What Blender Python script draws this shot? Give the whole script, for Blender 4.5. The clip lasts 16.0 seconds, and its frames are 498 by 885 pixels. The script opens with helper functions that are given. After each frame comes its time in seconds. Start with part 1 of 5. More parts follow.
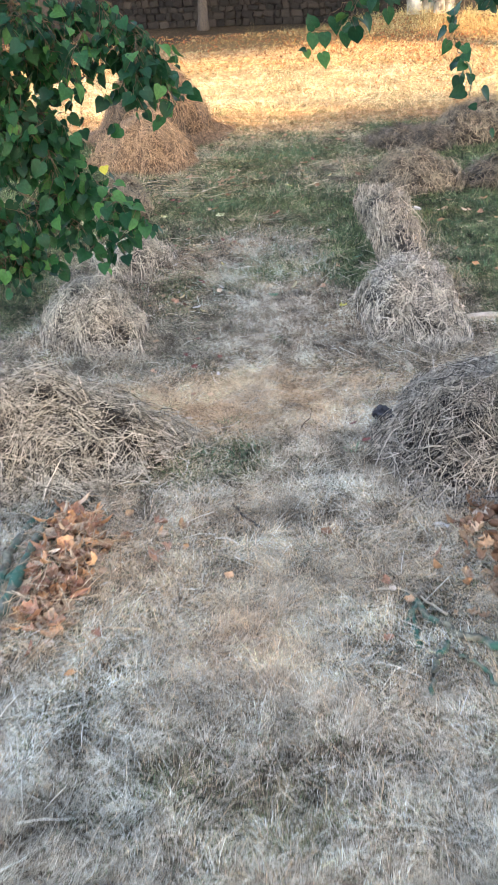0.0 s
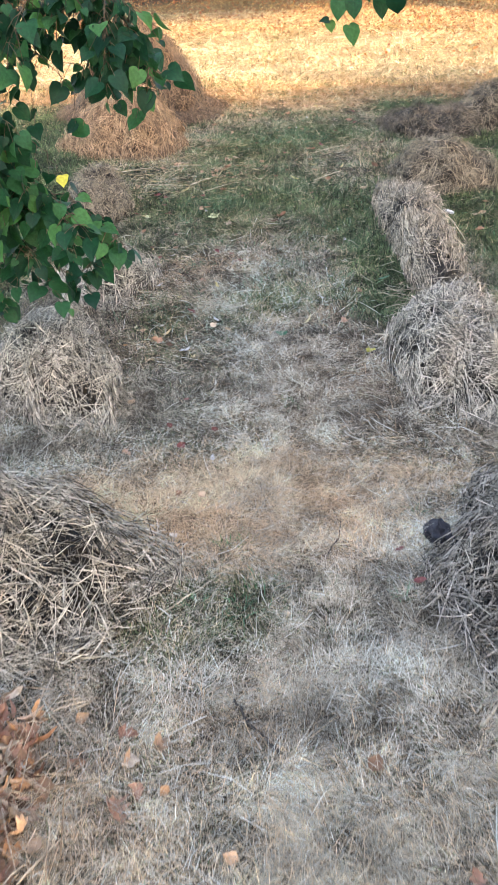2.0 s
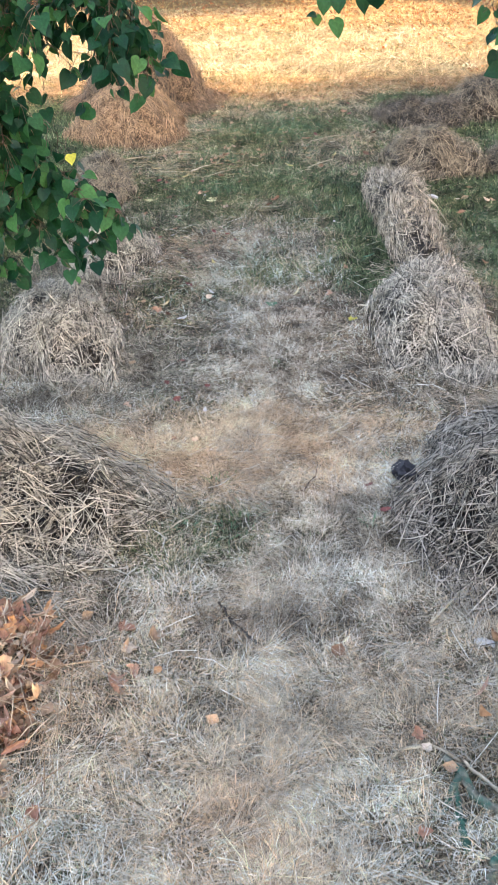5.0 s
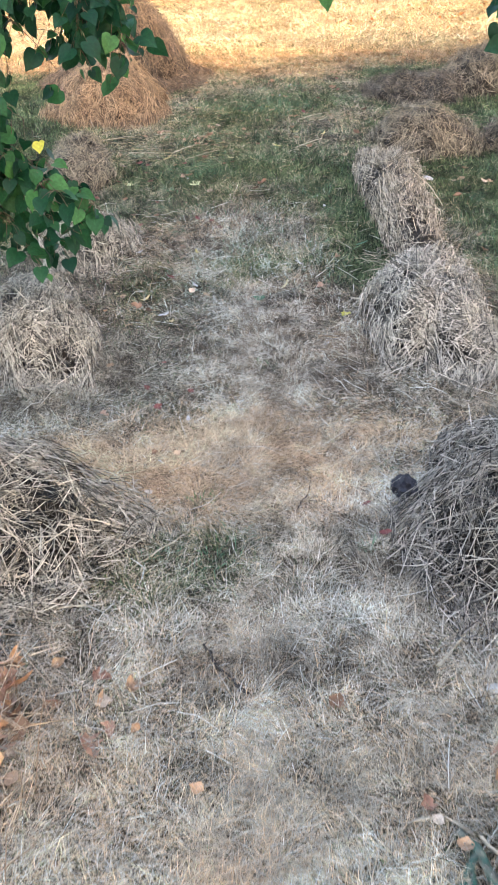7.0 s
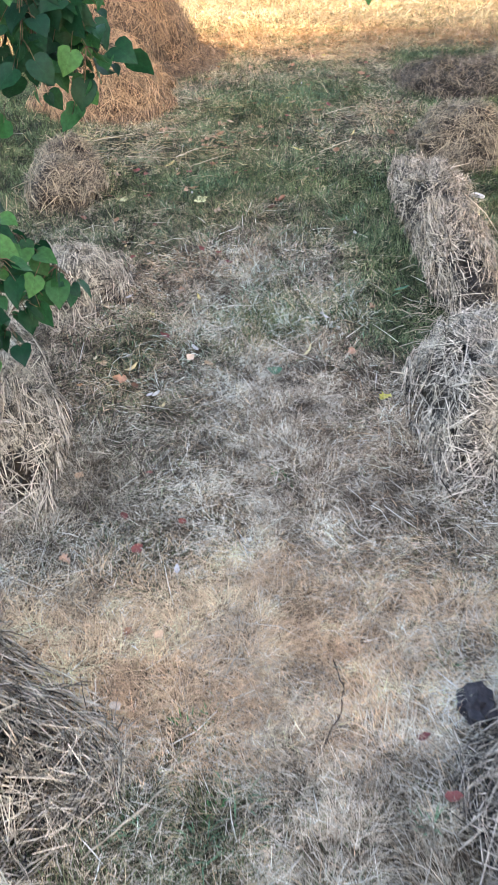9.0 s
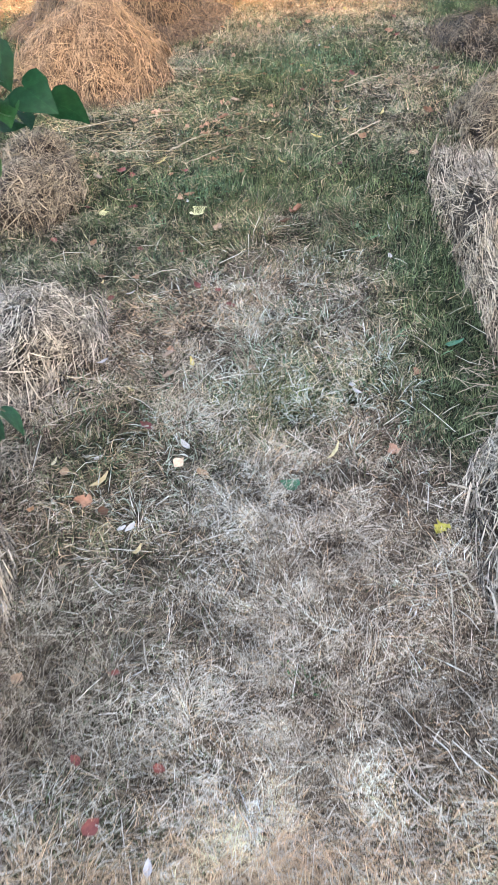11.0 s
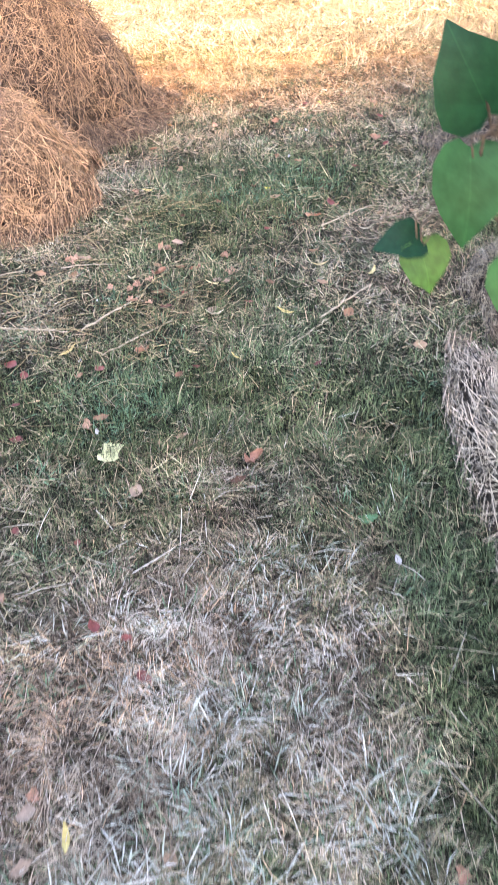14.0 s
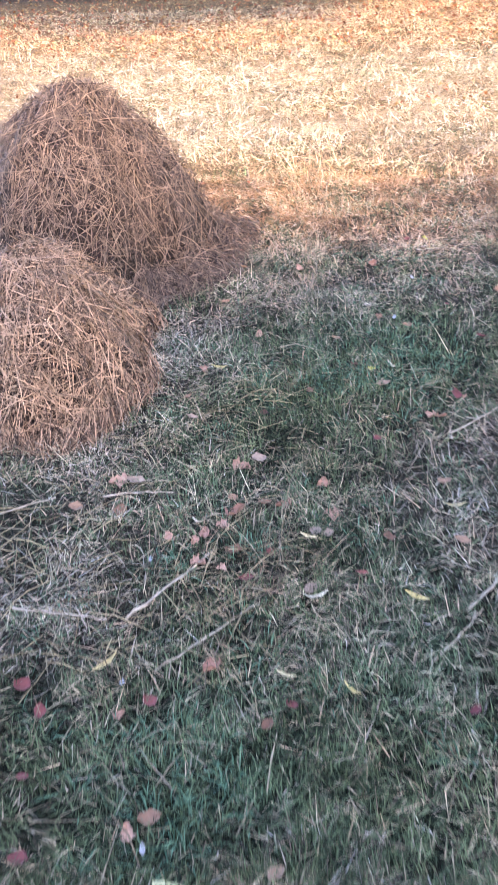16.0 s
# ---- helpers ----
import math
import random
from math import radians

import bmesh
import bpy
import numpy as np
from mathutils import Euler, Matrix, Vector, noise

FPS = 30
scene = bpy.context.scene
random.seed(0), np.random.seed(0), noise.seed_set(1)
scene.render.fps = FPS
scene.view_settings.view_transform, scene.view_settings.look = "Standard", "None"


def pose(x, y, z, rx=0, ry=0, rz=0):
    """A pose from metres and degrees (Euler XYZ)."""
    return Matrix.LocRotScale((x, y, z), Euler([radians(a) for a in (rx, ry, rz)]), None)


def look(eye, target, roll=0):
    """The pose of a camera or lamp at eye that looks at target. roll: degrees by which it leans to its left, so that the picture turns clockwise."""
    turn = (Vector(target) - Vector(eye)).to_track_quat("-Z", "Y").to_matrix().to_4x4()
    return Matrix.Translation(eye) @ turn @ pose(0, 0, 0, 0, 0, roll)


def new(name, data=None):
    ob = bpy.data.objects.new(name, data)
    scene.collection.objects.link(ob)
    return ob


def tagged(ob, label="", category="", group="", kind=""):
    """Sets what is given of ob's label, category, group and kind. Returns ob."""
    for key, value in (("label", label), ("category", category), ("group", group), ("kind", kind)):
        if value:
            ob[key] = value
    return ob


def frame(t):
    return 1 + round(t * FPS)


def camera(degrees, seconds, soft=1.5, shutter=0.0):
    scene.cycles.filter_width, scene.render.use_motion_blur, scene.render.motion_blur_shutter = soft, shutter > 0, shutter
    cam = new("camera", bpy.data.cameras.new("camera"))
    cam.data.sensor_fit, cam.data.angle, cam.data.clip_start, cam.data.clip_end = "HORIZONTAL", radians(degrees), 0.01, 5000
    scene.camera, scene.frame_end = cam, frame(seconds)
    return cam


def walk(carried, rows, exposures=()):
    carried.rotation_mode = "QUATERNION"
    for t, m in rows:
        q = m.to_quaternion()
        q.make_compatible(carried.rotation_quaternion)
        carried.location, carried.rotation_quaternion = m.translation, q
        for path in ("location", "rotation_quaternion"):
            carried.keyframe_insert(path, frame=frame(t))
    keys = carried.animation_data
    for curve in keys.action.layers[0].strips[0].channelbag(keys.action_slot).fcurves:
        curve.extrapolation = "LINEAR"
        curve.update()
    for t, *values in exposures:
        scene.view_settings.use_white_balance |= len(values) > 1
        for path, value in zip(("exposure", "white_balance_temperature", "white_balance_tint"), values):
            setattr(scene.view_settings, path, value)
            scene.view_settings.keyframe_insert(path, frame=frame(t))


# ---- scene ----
cam = camera(29.9, 16.0, soft=1.35, shutter=0.4)
PATH = [
    (0, (0.09, -0.253, 1.499), (0.052, 1.51, 0.557), -2.8),
    (0.5, (0.106, 0.034, 1.5), (0.071, 1.785, 0.534), -2.8),
    (1, (0.095, 0.26, 1.47), (0.07, 2.001, 0.486), -2.5),
    (1.5, (0.041, 0.542, 1.469), (0.025, 2.276, 0.472), -2.0),
    (2, (0.036, 0.744, 1.439), (0.024, 2.472, 0.433), -1.7),
    (2.5, (0.079, 0.973, 1.422), (0.061, 2.697, 0.409), -2.0),
    (3, (0.09, 1.003, 1.429), (0.061, 2.723, 0.409), -2.4),
    (3.5, (0.067, 0.838, 1.441), (0.037, 2.559, 0.423), -2.3),
    (4, (0.059, 0.639, 1.453), (0.027, 2.364, 0.442), -2.2),
    (4.5, (0.081, 0.506, 1.474), (0.052, 2.236, 0.472), -1.5),
    (4.8, (0.081, 0.444, 1.468), (0.058, 2.17, 0.462), -1.5),
    (5.4, (0.082, 0.392, 1.466), (0.07, 2.107, 0.444), -1.6),
    (6.1, (0.083, 0.438, 1.464), (0.08, 2.146, 0.427), -1.7),
    (7, (0.092, 0.66, 1.444), (0.092, 2.358, 0.387), -1.9),
    (7.5, (0.108, 0.911, 1.419), (0.11, 2.597, 0.343), -1.9),
    (8, (0.151, 1.152, 1.417), (0.145, 2.828, 0.325), -1.8),
    (8.5, (0.151, 1.329, 1.397), (0.131, 2.995, 0.29), -1.9),
    (9, (0.112, 1.52, 1.418), (0.08, 3.18, 0.304), -1.8),
    (9.2, (0.104, 1.578, 1.416), (0.067, 3.234, 0.295), -1.8),
    (11.3, (0.159, 2.499, 1.358), (0.075, 4.065, 0.116), -4.4),
    (11.5, (0.167, 2.577, 1.349), (0.09, 4.125, 0.086), -4.5),
    (12, (0.208, 2.807, 1.362), (0.105, 4.344, 0.086), -4.4),
    (12.5, (0.239, 2.995, 1.372), (0.103, 4.554, 0.126), -4.6),
    (13, (0.204, 3.232, 1.355), (0.092, 4.828, 0.154), -4.4),
    (13.5, (0.178, 3.44, 1.365), (0.166, 5.056, 0.186), -2.9),
    (14, (0.211, 3.701, 1.347), (0.196, 5.328, 0.185), -2.4),
    (14.5, (0.212, 3.93, 1.364), (0.145, 5.575, 0.229), -2.6),
    (15, (0.157, 4.198, 1.363), (0.075, 5.87, 0.268), -3.4),
    (15.5, (0.105, 4.417, 1.364), (0.015, 6.106, 0.297), -3.4),
    (16, (0.079, 4.713, 1.36), (-0.037, 6.407, 0.303), -2.8),
]
EXPOSURES = [(0, 3.25, 7000, 12), (9, 3.28, 7000, 13), (12.5, 3.58, 7400, 15), (13, 3.58, 7350, 15.5), (14, 3.68, 6800, 23), (14.5, 3.62, 6200, 23), (15, 3.55, 5650, 22), (15.5, 3.4, 5500, 22), (16, 3.22, 5650, 27)]
walk(cam, [(t, look(eye, target, roll)) for t, eye, target, roll in PATH], EXPOSURES)

# ---- light ----
SUN_EL, SUN_AZ = 31.0, 25.0          # height above the horizon; swing to the right of straight behind
TO_SUN = Vector((math.sin(radians(SUN_AZ)) * math.cos(radians(SUN_EL)),
                 -math.cos(radians(SUN_AZ)) * math.cos(radians(SUN_EL)), math.sin(radians(SUN_EL))))
world = bpy.data.worlds.new("sky")
scene.world = world
world.use_nodes = True
wn = world.node_tree
sky = wn.nodes.new("ShaderNodeTexSky")
sky.sky_type, sky.sun_disc = "NISHITA", False
sky.sun_elevation, sky.sun_rotation = radians(SUN_EL), radians(180 - SUN_AZ)
sky.air_density, sky.dust_density, sky.ozone_density = 1.0, 1.5, 1.0
wn.links.new(sky.outputs[0], wn.nodes["Background"].inputs[0])
wn.nodes["Background"].inputs[1].default_value = 0.15
sun = new("sun", bpy.data.lights.new("sun", "SUN"))
sun.data.energy, sun.data.angle, sun.data.color = 1.7, radians(3.2), (1.0, 0.775, 0.48)
sun.matrix_world = look(TO_SUN * 50, (0, 0, 0))


# ---- node helpers ----
def mat_new(name, rough=0.7, spec=0.3):
    m = bpy.data.materials.new(name)
    m.use_nodes = True
    nt = m.node_tree
    b = nt.nodes["Principled BSDF"]
    b.inputs["Roughness"].default_value = rough
    b.inputs["Specular IOR Level"].default_value = spec
    return m, nt, b


def noise_node(nt, scale, detail=4.0, kind="Object", rough=0.6):
    tc = nt.nodes.new("ShaderNodeTexCoord")
    n = nt.nodes.new("ShaderNodeTexNoise")
    n.inputs["Scale"].default_value, n.inputs["Detail"].default_value = scale, detail
    n.inputs["Roughness"].default_value = rough
    nt.links.new(tc.outputs[kind], n.inputs["Vector"])
    return n


def ramp(nt, source, stops):
    r = nt.nodes.new("ShaderNodeValToRGB")
    while len(r.color_ramp.elements) < len(stops):
        r.color_ramp.elements.new(0.5)
    for e, (p, c) in zip(r.color_ramp.elements, stops):
        e.position, e.color = p, (*c, 1)
    nt.links.new(source, r.inputs[0])
    return r


def mix(nt, a, b, factor, mode="MIX"):
    m = nt.nodes.new("ShaderNodeMix")
    m.data_type, m.blend_type = "RGBA", mode
    for sock, v in ((m.inputs[0], factor), (m.inputs[6], a), (m.inputs[7], b)):
        if isinstance(v, bpy.types.NodeSocket):
            nt.links.new(v, sock)
        elif isinstance(v, tuple):
            sock.default_value = (*v, 1)
        else:
            sock.default_value = v
    return m.outputs[2]


def bump(nt, b, height, strength, distance):
    n = nt.nodes.new("ShaderNodeBump")
    n.inputs["Strength"].default_value, n.inputs["Distance"].default_value = strength, distance
    nt.links.new(height, n.inputs["Height"])
    nt.links.new(n.outputs[0], b.inputs["Normal"])


def tint_material(name, rough, spec, grain_scale, grain=0.35, translucent=0.0):
    """Colour from each blade's own tint, with grain along it."""
    m, nt, b = mat_new(name, rough, spec)
    a = nt.nodes.new("ShaderNodeAttribute")
    a.attribute_name = "tint"
    n = noise_node(nt, grain_scale, 3.0)
    g = ramp(nt, n.outputs[0], ((0.3, (1 - grain,) * 3), (0.7, (1 + grain * 0.4,) * 3)))
    col = mix(nt, a.outputs["Color"], g.outputs[0], 1.0, "MULTIPLY")
    nt.links.new(col, b.inputs["Base Color"])
    if translucent:
        b.inputs["Subsurface Weight"].default_value = 0.0
        t = nt.nodes.new("ShaderNodeBsdfTranslucent")
        nt.links.new(col, t.inputs[0])
        s = nt.nodes.new("ShaderNodeMixShader")
        s.inputs[0].default_value = translucent
        nt.links.new(b.outputs[0], s.inputs[1])
        nt.links.new(t.outputs[0], s.inputs[2])
        nt.links.new(s.outputs[0], nt.nodes["Material Output"].inputs[0])
    return m


def leaf_material(name, stops, rough=0.45, spec=0.4, translucent=0.25, edge=(0.35, 0.2, 0.05)):
    """A leaf: hue by the leaf's own random number, blotches, veins as fine relief."""
    m, nt, b = mat_new(name, rough, spec)
    info = nt.nodes.new("ShaderNodeObjectInfo")
    r = ramp(nt, info.outputs["Random"], stops)
    n = noise_node(nt, 55.0, 3.0)
    blot = ramp(nt, n.outputs[0], ((0.35, (0.72, 0.72, 0.72)), (0.65, (1.12, 1.12, 1.12))))
    col = mix(nt, r.outputs[0], blot.outputs[0], 1.0, "MULTIPLY")
    n2 = noise_node(nt, 22.0, 2.0)
    spot = ramp(nt, n2.outputs[0], ((0.66, (0, 0, 0)), (0.72, (1, 1, 1))))
    col = mix(nt, col, edge, spot.outputs[0])
    # midrib and side veins, from the leaf's own length and breadth
    tc = nt.nodes.new("ShaderNodeTexCoord")
    xyz = nt.nodes.new("ShaderNodeSeparateXYZ")
    nt.links.new(tc.outputs["Object"], xyz.inputs[0])

    def calc(op, p, q=None):
        k = nt.nodes.new("ShaderNodeMath")
        k.operation = op
        for sock, v in zip(k.inputs, (p, q)):
            if isinstance(v, bpy.types.NodeSocket):
                nt.links.new(v, sock)
            elif v is not None:
                sock.default_value = v
        return k.outputs[0]

    ax = calc("ABSOLUTE", xyz.outputs[0])
    side = calc("FRACT", calc("DIVIDE", calc("SUBTRACT", xyz.outputs[1], calc("MULTIPLY", ax, 0.8)), 0.0105))
    vein = calc("MAXIMUM", calc("MULTIPLY", calc("LESS_THAN", side, 0.1), 0.25), calc("LESS_THAN", ax, 0.0007))
    lighter = mix(nt, col, (1.22, 1.22, 1.18), 1.0, "MULTIPLY")
    col = mix(nt, col, lighter, vein)
    nt.links.new(col, b.inputs["Base Color"])
    n3 = noise_node(nt, 120.0, 3.0)
    bump(nt, b, calc("ADD", n3.outputs[0], calc("MULTIPLY", vein, -0.6)), 0.3, 0.002)
    t = nt.nodes.new("ShaderNodeBsdfTranslucent")
    nt.links.new(col, t.inputs[0])
    s = nt.nodes.new("ShaderNodeMixShader")
    s.inputs[0].default_value = translucent
    nt.links.new(b.outputs[0], s.inputs[1])
    nt.links.new(t.outputs[0], s.inputs[2])
    nt.links.new(s.outputs[0], nt.nodes["Material Output"].inputs[0])
    return m


def bark_material(name, dark, light, scale, moss=None, amount=0.5):
    m, nt, b = mat_new(name, 0.9, 0.2)
    n = noise_node(nt, scale, 6.0)
    r = ramp(nt, n.outputs[0], ((0.35, dark), (0.65, light)))
    col = r.outputs[0]
    if moss:
        n2 = noise_node(nt, scale * 0.35, 4.0)
        k = ramp(nt, n2.outputs[0], ((amount - 0.06, (1, 1, 1)), (amount + 0.06, (0, 0, 0))))
        col = mix(nt, col, moss, k.outputs[0])
    nt.links.new(col, b.inputs["Base Color"])
    bump(nt, b, n.outputs[0], 0.8, 0.01)
    return m


# ---- materials ----
GRASS = tint_material("grass_blades", 0.7, 0.1, 60.0, 0.35, 0.08)
STRAW = tint_material("hay_stalks", 0.65, 0.12, 40.0, 0.35, 0.0)


def fibre_noise(nt, turn, across, along, warp):
    """Thin streaks in one heading, bent by a slow noise: one layer of flattened straw."""
    tc = nt.nodes.new("ShaderNodeTexCoord")
    bent = nt.nodes.new("ShaderNodeVectorMath")
    bent.operation = "MULTIPLY_ADD"
    nt.links.new(warp.outputs["Color"], bent.inputs[0])
    bent.inputs[1].default_value = (0.05, 0.05, 0.0)
    nt.links.new(tc.outputs["Object"], bent.inputs[2])
    mp = nt.nodes.new("ShaderNodeMapping")
    mp.inputs["Rotation"].default_value = (0, 0, radians(turn))
    mp.inputs["Scale"].default_value = (across, along, 60.0)
    n = nt.nodes.new("ShaderNodeTexNoise")
    n.inputs["Scale"].default_value, n.inputs["Detail"].default_value = 1.0, 2.0
    nt.links.new(bent.outputs[0], mp.inputs[0])
    nt.links.new(mp.outputs[0], n.inputs["Vector"])
    return n


def highest(nt, sockets):
    out = sockets[0]
    for s in sockets[1:]:
        k = nt.nodes.new("ShaderNodeMath")
        k.operation = "MAXIMUM"
        nt.links.new(out, k.inputs[0])
        nt.links.new(s, k.inputs[1])
        out = k.outputs[0]
    return out


GROUND, nt, b = mat_new("lawn_soil", 0.95, 0.1)
a = nt.nodes.new("ShaderNodeAttribute")
a.attribute_name = "tint"
warp = noise_node(nt, 7.0, 2.0)
straws = highest(nt, [fibre_noise(nt, turn, 420.0, 34.0, warp).outputs[0] for turn in (8, 52, 97, 141)])
n1, n2 = noise_node(nt, 150.0, 5.0, rough=0.7), noise_node(nt, 9.0, 5.0)
g1 = ramp(nt, n1.outputs[0], ((0.38, (0.35, 0.33, 0.31)), (0.5, (0.75, 0.74, 0.73)), (0.64, (1.3, 1.3, 1.27))))
g2 = ramp(nt, n2.outputs[0], ((0.3, (0.8, 0.78, 0.74)), (0.7, (1.15, 1.15, 1.15))))
g3 = ramp(nt, straws, ((0.5, (0.4, 0.38, 0.35)), (0.6, (0.9, 0.88, 0.85)), (0.7, (1.9, 1.85, 1.75))))
col = mix(nt, mix(nt, a.outputs["Color"], g1.outputs[0], 1.0, "MULTIPLY"), g2.outputs[0], 1.0, "MULTIPLY")
nt.links.new(mix(nt, col, g3.outputs[0], 1.0, "MULTIPLY"), b.inputs["Base Color"])
bump(nt, b, straws, 0.9, 0.01)

# core kept near black: the shade between stalks is put into its colour
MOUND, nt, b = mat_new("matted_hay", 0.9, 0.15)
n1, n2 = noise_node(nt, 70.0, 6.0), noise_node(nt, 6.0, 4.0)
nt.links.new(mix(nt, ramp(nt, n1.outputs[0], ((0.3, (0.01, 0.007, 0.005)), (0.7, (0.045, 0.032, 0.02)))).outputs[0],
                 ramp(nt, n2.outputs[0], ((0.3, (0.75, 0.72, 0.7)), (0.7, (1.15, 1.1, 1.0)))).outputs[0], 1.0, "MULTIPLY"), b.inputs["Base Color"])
bump(nt, b, n1.outputs[0], 1.0, 0.02)

LIME_LEAF = leaf_material("lime_leaf_green", ((0.0, (0.004, 0.028, 0.013)), (0.5, (0.009, 0.052, 0.019)), (0.86, (0.022, 0.09, 0.028)), (1.0, (0.06, 0.16, 0.04))), 0.5, 0.22, 0.3, (0.07, 0.15, 0.035))
YELLOW_LEAF = leaf_material("leaf_yellowed", ((0.0, (0.5, 0.44, 0.06)), (1.0, (0.6, 0.52, 0.1))), 0.5, 0.3, 0.3, (0.5, 0.3, 0.04))
PALE_LEAF = leaf_material("leaf_pale_yellow", ((0.0, (0.66, 0.62, 0.3)), (1.0, (0.72, 0.66, 0.34))), 0.5, 0.3, 0.2, (0.5, 0.45, 0.12))
STRAW_LEAF = leaf_material("leaf_straw_tan", ((0.0, (0.5, 0.38, 0.2)), (0.5, (0.56, 0.44, 0.16)), (1.0, (0.6, 0.52, 0.36))), 0.6, 0.2, 0.15, (0.4, 0.25, 0.1))
BROWN_LEAF = leaf_material("leaf_dead_brown", ((0.0, (0.12, 0.06, 0.035)), (0.4, (0.28, 0.15, 0.085)), (0.75, (0.4, 0.26, 0.16)), (1.0, (0.3, 0.22, 0.16))), 0.7, 0.2, 0.1, (0.2, 0.1, 0.05))
ORANGE_LEAF = leaf_material("leaf_dry_orange", ((0.0, (0.26, 0.13, 0.08)), (0.3, (0.58, 0.28, 0.12)), (0.65, (0.66, 0.43, 0.27)), (1.0, (0.6, 0.49, 0.38))), 0.65, 0.25, 0.12, (0.25, 0.1, 0.05))
PINK_LEAF = leaf_material("leaf_dry_pink", ((0.0, (0.34, 0.16, 0.1)), (1.0, (0.5, 0.3, 0.2))), 0.7, 0.2, 0.1, (0.35, 0.15, 0.1))
RED_LEAF = leaf_material("leaf_dark_red", ((0.0, (0.16, 0.045, 0.038)), (1.0, (0.28, 0.085, 0.06))), 0.55, 0.3, 0.1, (0.15, 0.04, 0.03))
WHITE_LEAF = leaf_material("leaf_bleached", ((0.0, (0.46, 0.42, 0.37)), (1.0, (0.5, 0.48, 0.5))), 0.6, 0.25, 0.1, (0.45, 0.4, 0.34))
GREEN_FALLEN = leaf_material("leaf_fresh_green", ((0.0, (0.05, 0.16, 0.08)), (1.0, (0.09, 0.22, 0.07))), 0.5, 0.35, 0.2, (0.04, 0.1, 0.03))
TWIG = bark_material("twig_bark", (0.05, 0.035, 0.025), (0.16, 0.11, 0.07), 60.0)
MOSSY = bark_material("mossy_bark", (0.05, 0.045, 0.035), (0.2, 0.18, 0.13), 45.0, (0.04, 0.1, 0.07), 0.47)
BLEACHED = bark_material("bleached_stem", (0.3, 0.23, 0.15), (0.52, 0.43, 0.31), 40.0)
DARK_STICK = bark_material("dark_twig", (0.03, 0.025, 0.022), (0.09, 0.07, 0.055), 60.0)
TRUNK = bark_material("trunk_bark", (0.06, 0.045, 0.035), (0.2, 0.16, 0.12), 9.0)
PALE_TRUNK = bark_material("pale_flaking_bark", (0.07, 0.05, 0.035), (0.36, 0.33, 0.28), 6.0)
CLOD = bark_material("dark_soil", (0.015, 0.013, 0.016), (0.05, 0.044, 0.046), 50.0)
CHIP = bark_material("white_wood", (0.45, 0.42, 0.38), (0.6, 0.58, 0.55), 30.0)
CARDBOARD = bark_material("tan_bark_slab", (0.42, 0.31, 0.22), (0.6, 0.46, 0.34), 25.0)


# ---- mesh helpers ----
def part(name, bm, material, parent, label=""):
    me = bpy.data.meshes.new(name)
    bm.to_mesh(me)
    bm.free()
    me.materials.append(material)
    ob = new(name, me)
    ob.parent = parent
    return tagged(ob, label)


def tri_mesh(name, verts, tris, material, tint=None, smooth=False):
    """A mesh from arrays of points and triangles, with one colour a point."""
    me = bpy.data.meshes.new(name)
    me.vertices.add(len(verts))
    me.vertices.foreach_set("co", np.ascontiguousarray(verts, np.float32).ravel())
    me.loops.add(tris.size)
    me.loops.foreach_set("vertex_index", np.ascontiguousarray(tris, np.int32).ravel())
    me.polygons.add(len(tris))
    me.polygons.foreach_set("loop_start", np.arange(0, tris.size, 3, dtype=np.int32))
    if smooth:
        me.polygons.foreach_set("use_smooth", np.ones(len(tris), bool))
    me.update(calc_edges=True)
    if tint is not None:
        at = me.attributes.new("tint", "FLOAT_COLOR", "POINT")
        at.data.foreach_set("color", np.ascontiguousarray(np.c_[tint, np.ones(len(tint))], np.float32).ravel())
    me.materials.append(material)
    return me


RNG = np.random.default_rng(7)


def field_noise(x, y, size, seed):
    """Smooth noise 0..1 over the plan, with features of the given size in metres."""
    g = np.random.default_rng(seed).random((64, 64))
    u, v = x / size + 200.0, y / size + 200.0
    i, j = np.floor(u).astype(int), np.floor(v).astype(int)
    fu, fv = u - i, v - j
    fu, fv = fu * fu * (3 - 2 * fu), fv * fv * (3 - 2 * fv)
    i0, j0, i1, j1 = i % 64, j % 64, (i + 1) % 64, (j + 1) % 64
    return (g[i0, j0] * (1 - fu) + g[i1, j0] * fu) * (1 - fv) + (g[i0, j1] * (1 - fu) + g[i1, j1] * fu) * fv


def spot(x, y, cx, cy, rx, ry, soft=0.5):
    """1 inside an oval patch of the lawn, fading to 0 outside, with a ragged rim."""
    d = np.hypot((x - cx) / rx, (y - cy) / ry) + 0.5 * (field_noise(x, y, 0.13, 5) - 0.5) + 0.5 * (field_noise(x, y, 0.4, 6) - 0.5)
    return np.clip((1 + soft - d) / (2 * soft), 0, 1)


BLEACH, BEIGE, BROWN = np.array((0.69, 0.61, 0.49)), np.array((0.52, 0.42, 0.305)), np.array((0.25, 0.185, 0.125))
GREEN, DEEP, AMBER = np.array((0.18, 0.225, 0.105)), np.array((0.045, 0.07, 0.03)), np.array((0.76, 0.51, 0.31))


def step(v, lo, hi):
    t = np.clip((v - lo) / (hi - lo), 0, 1)
    return t * t * (3 - 2 * t)


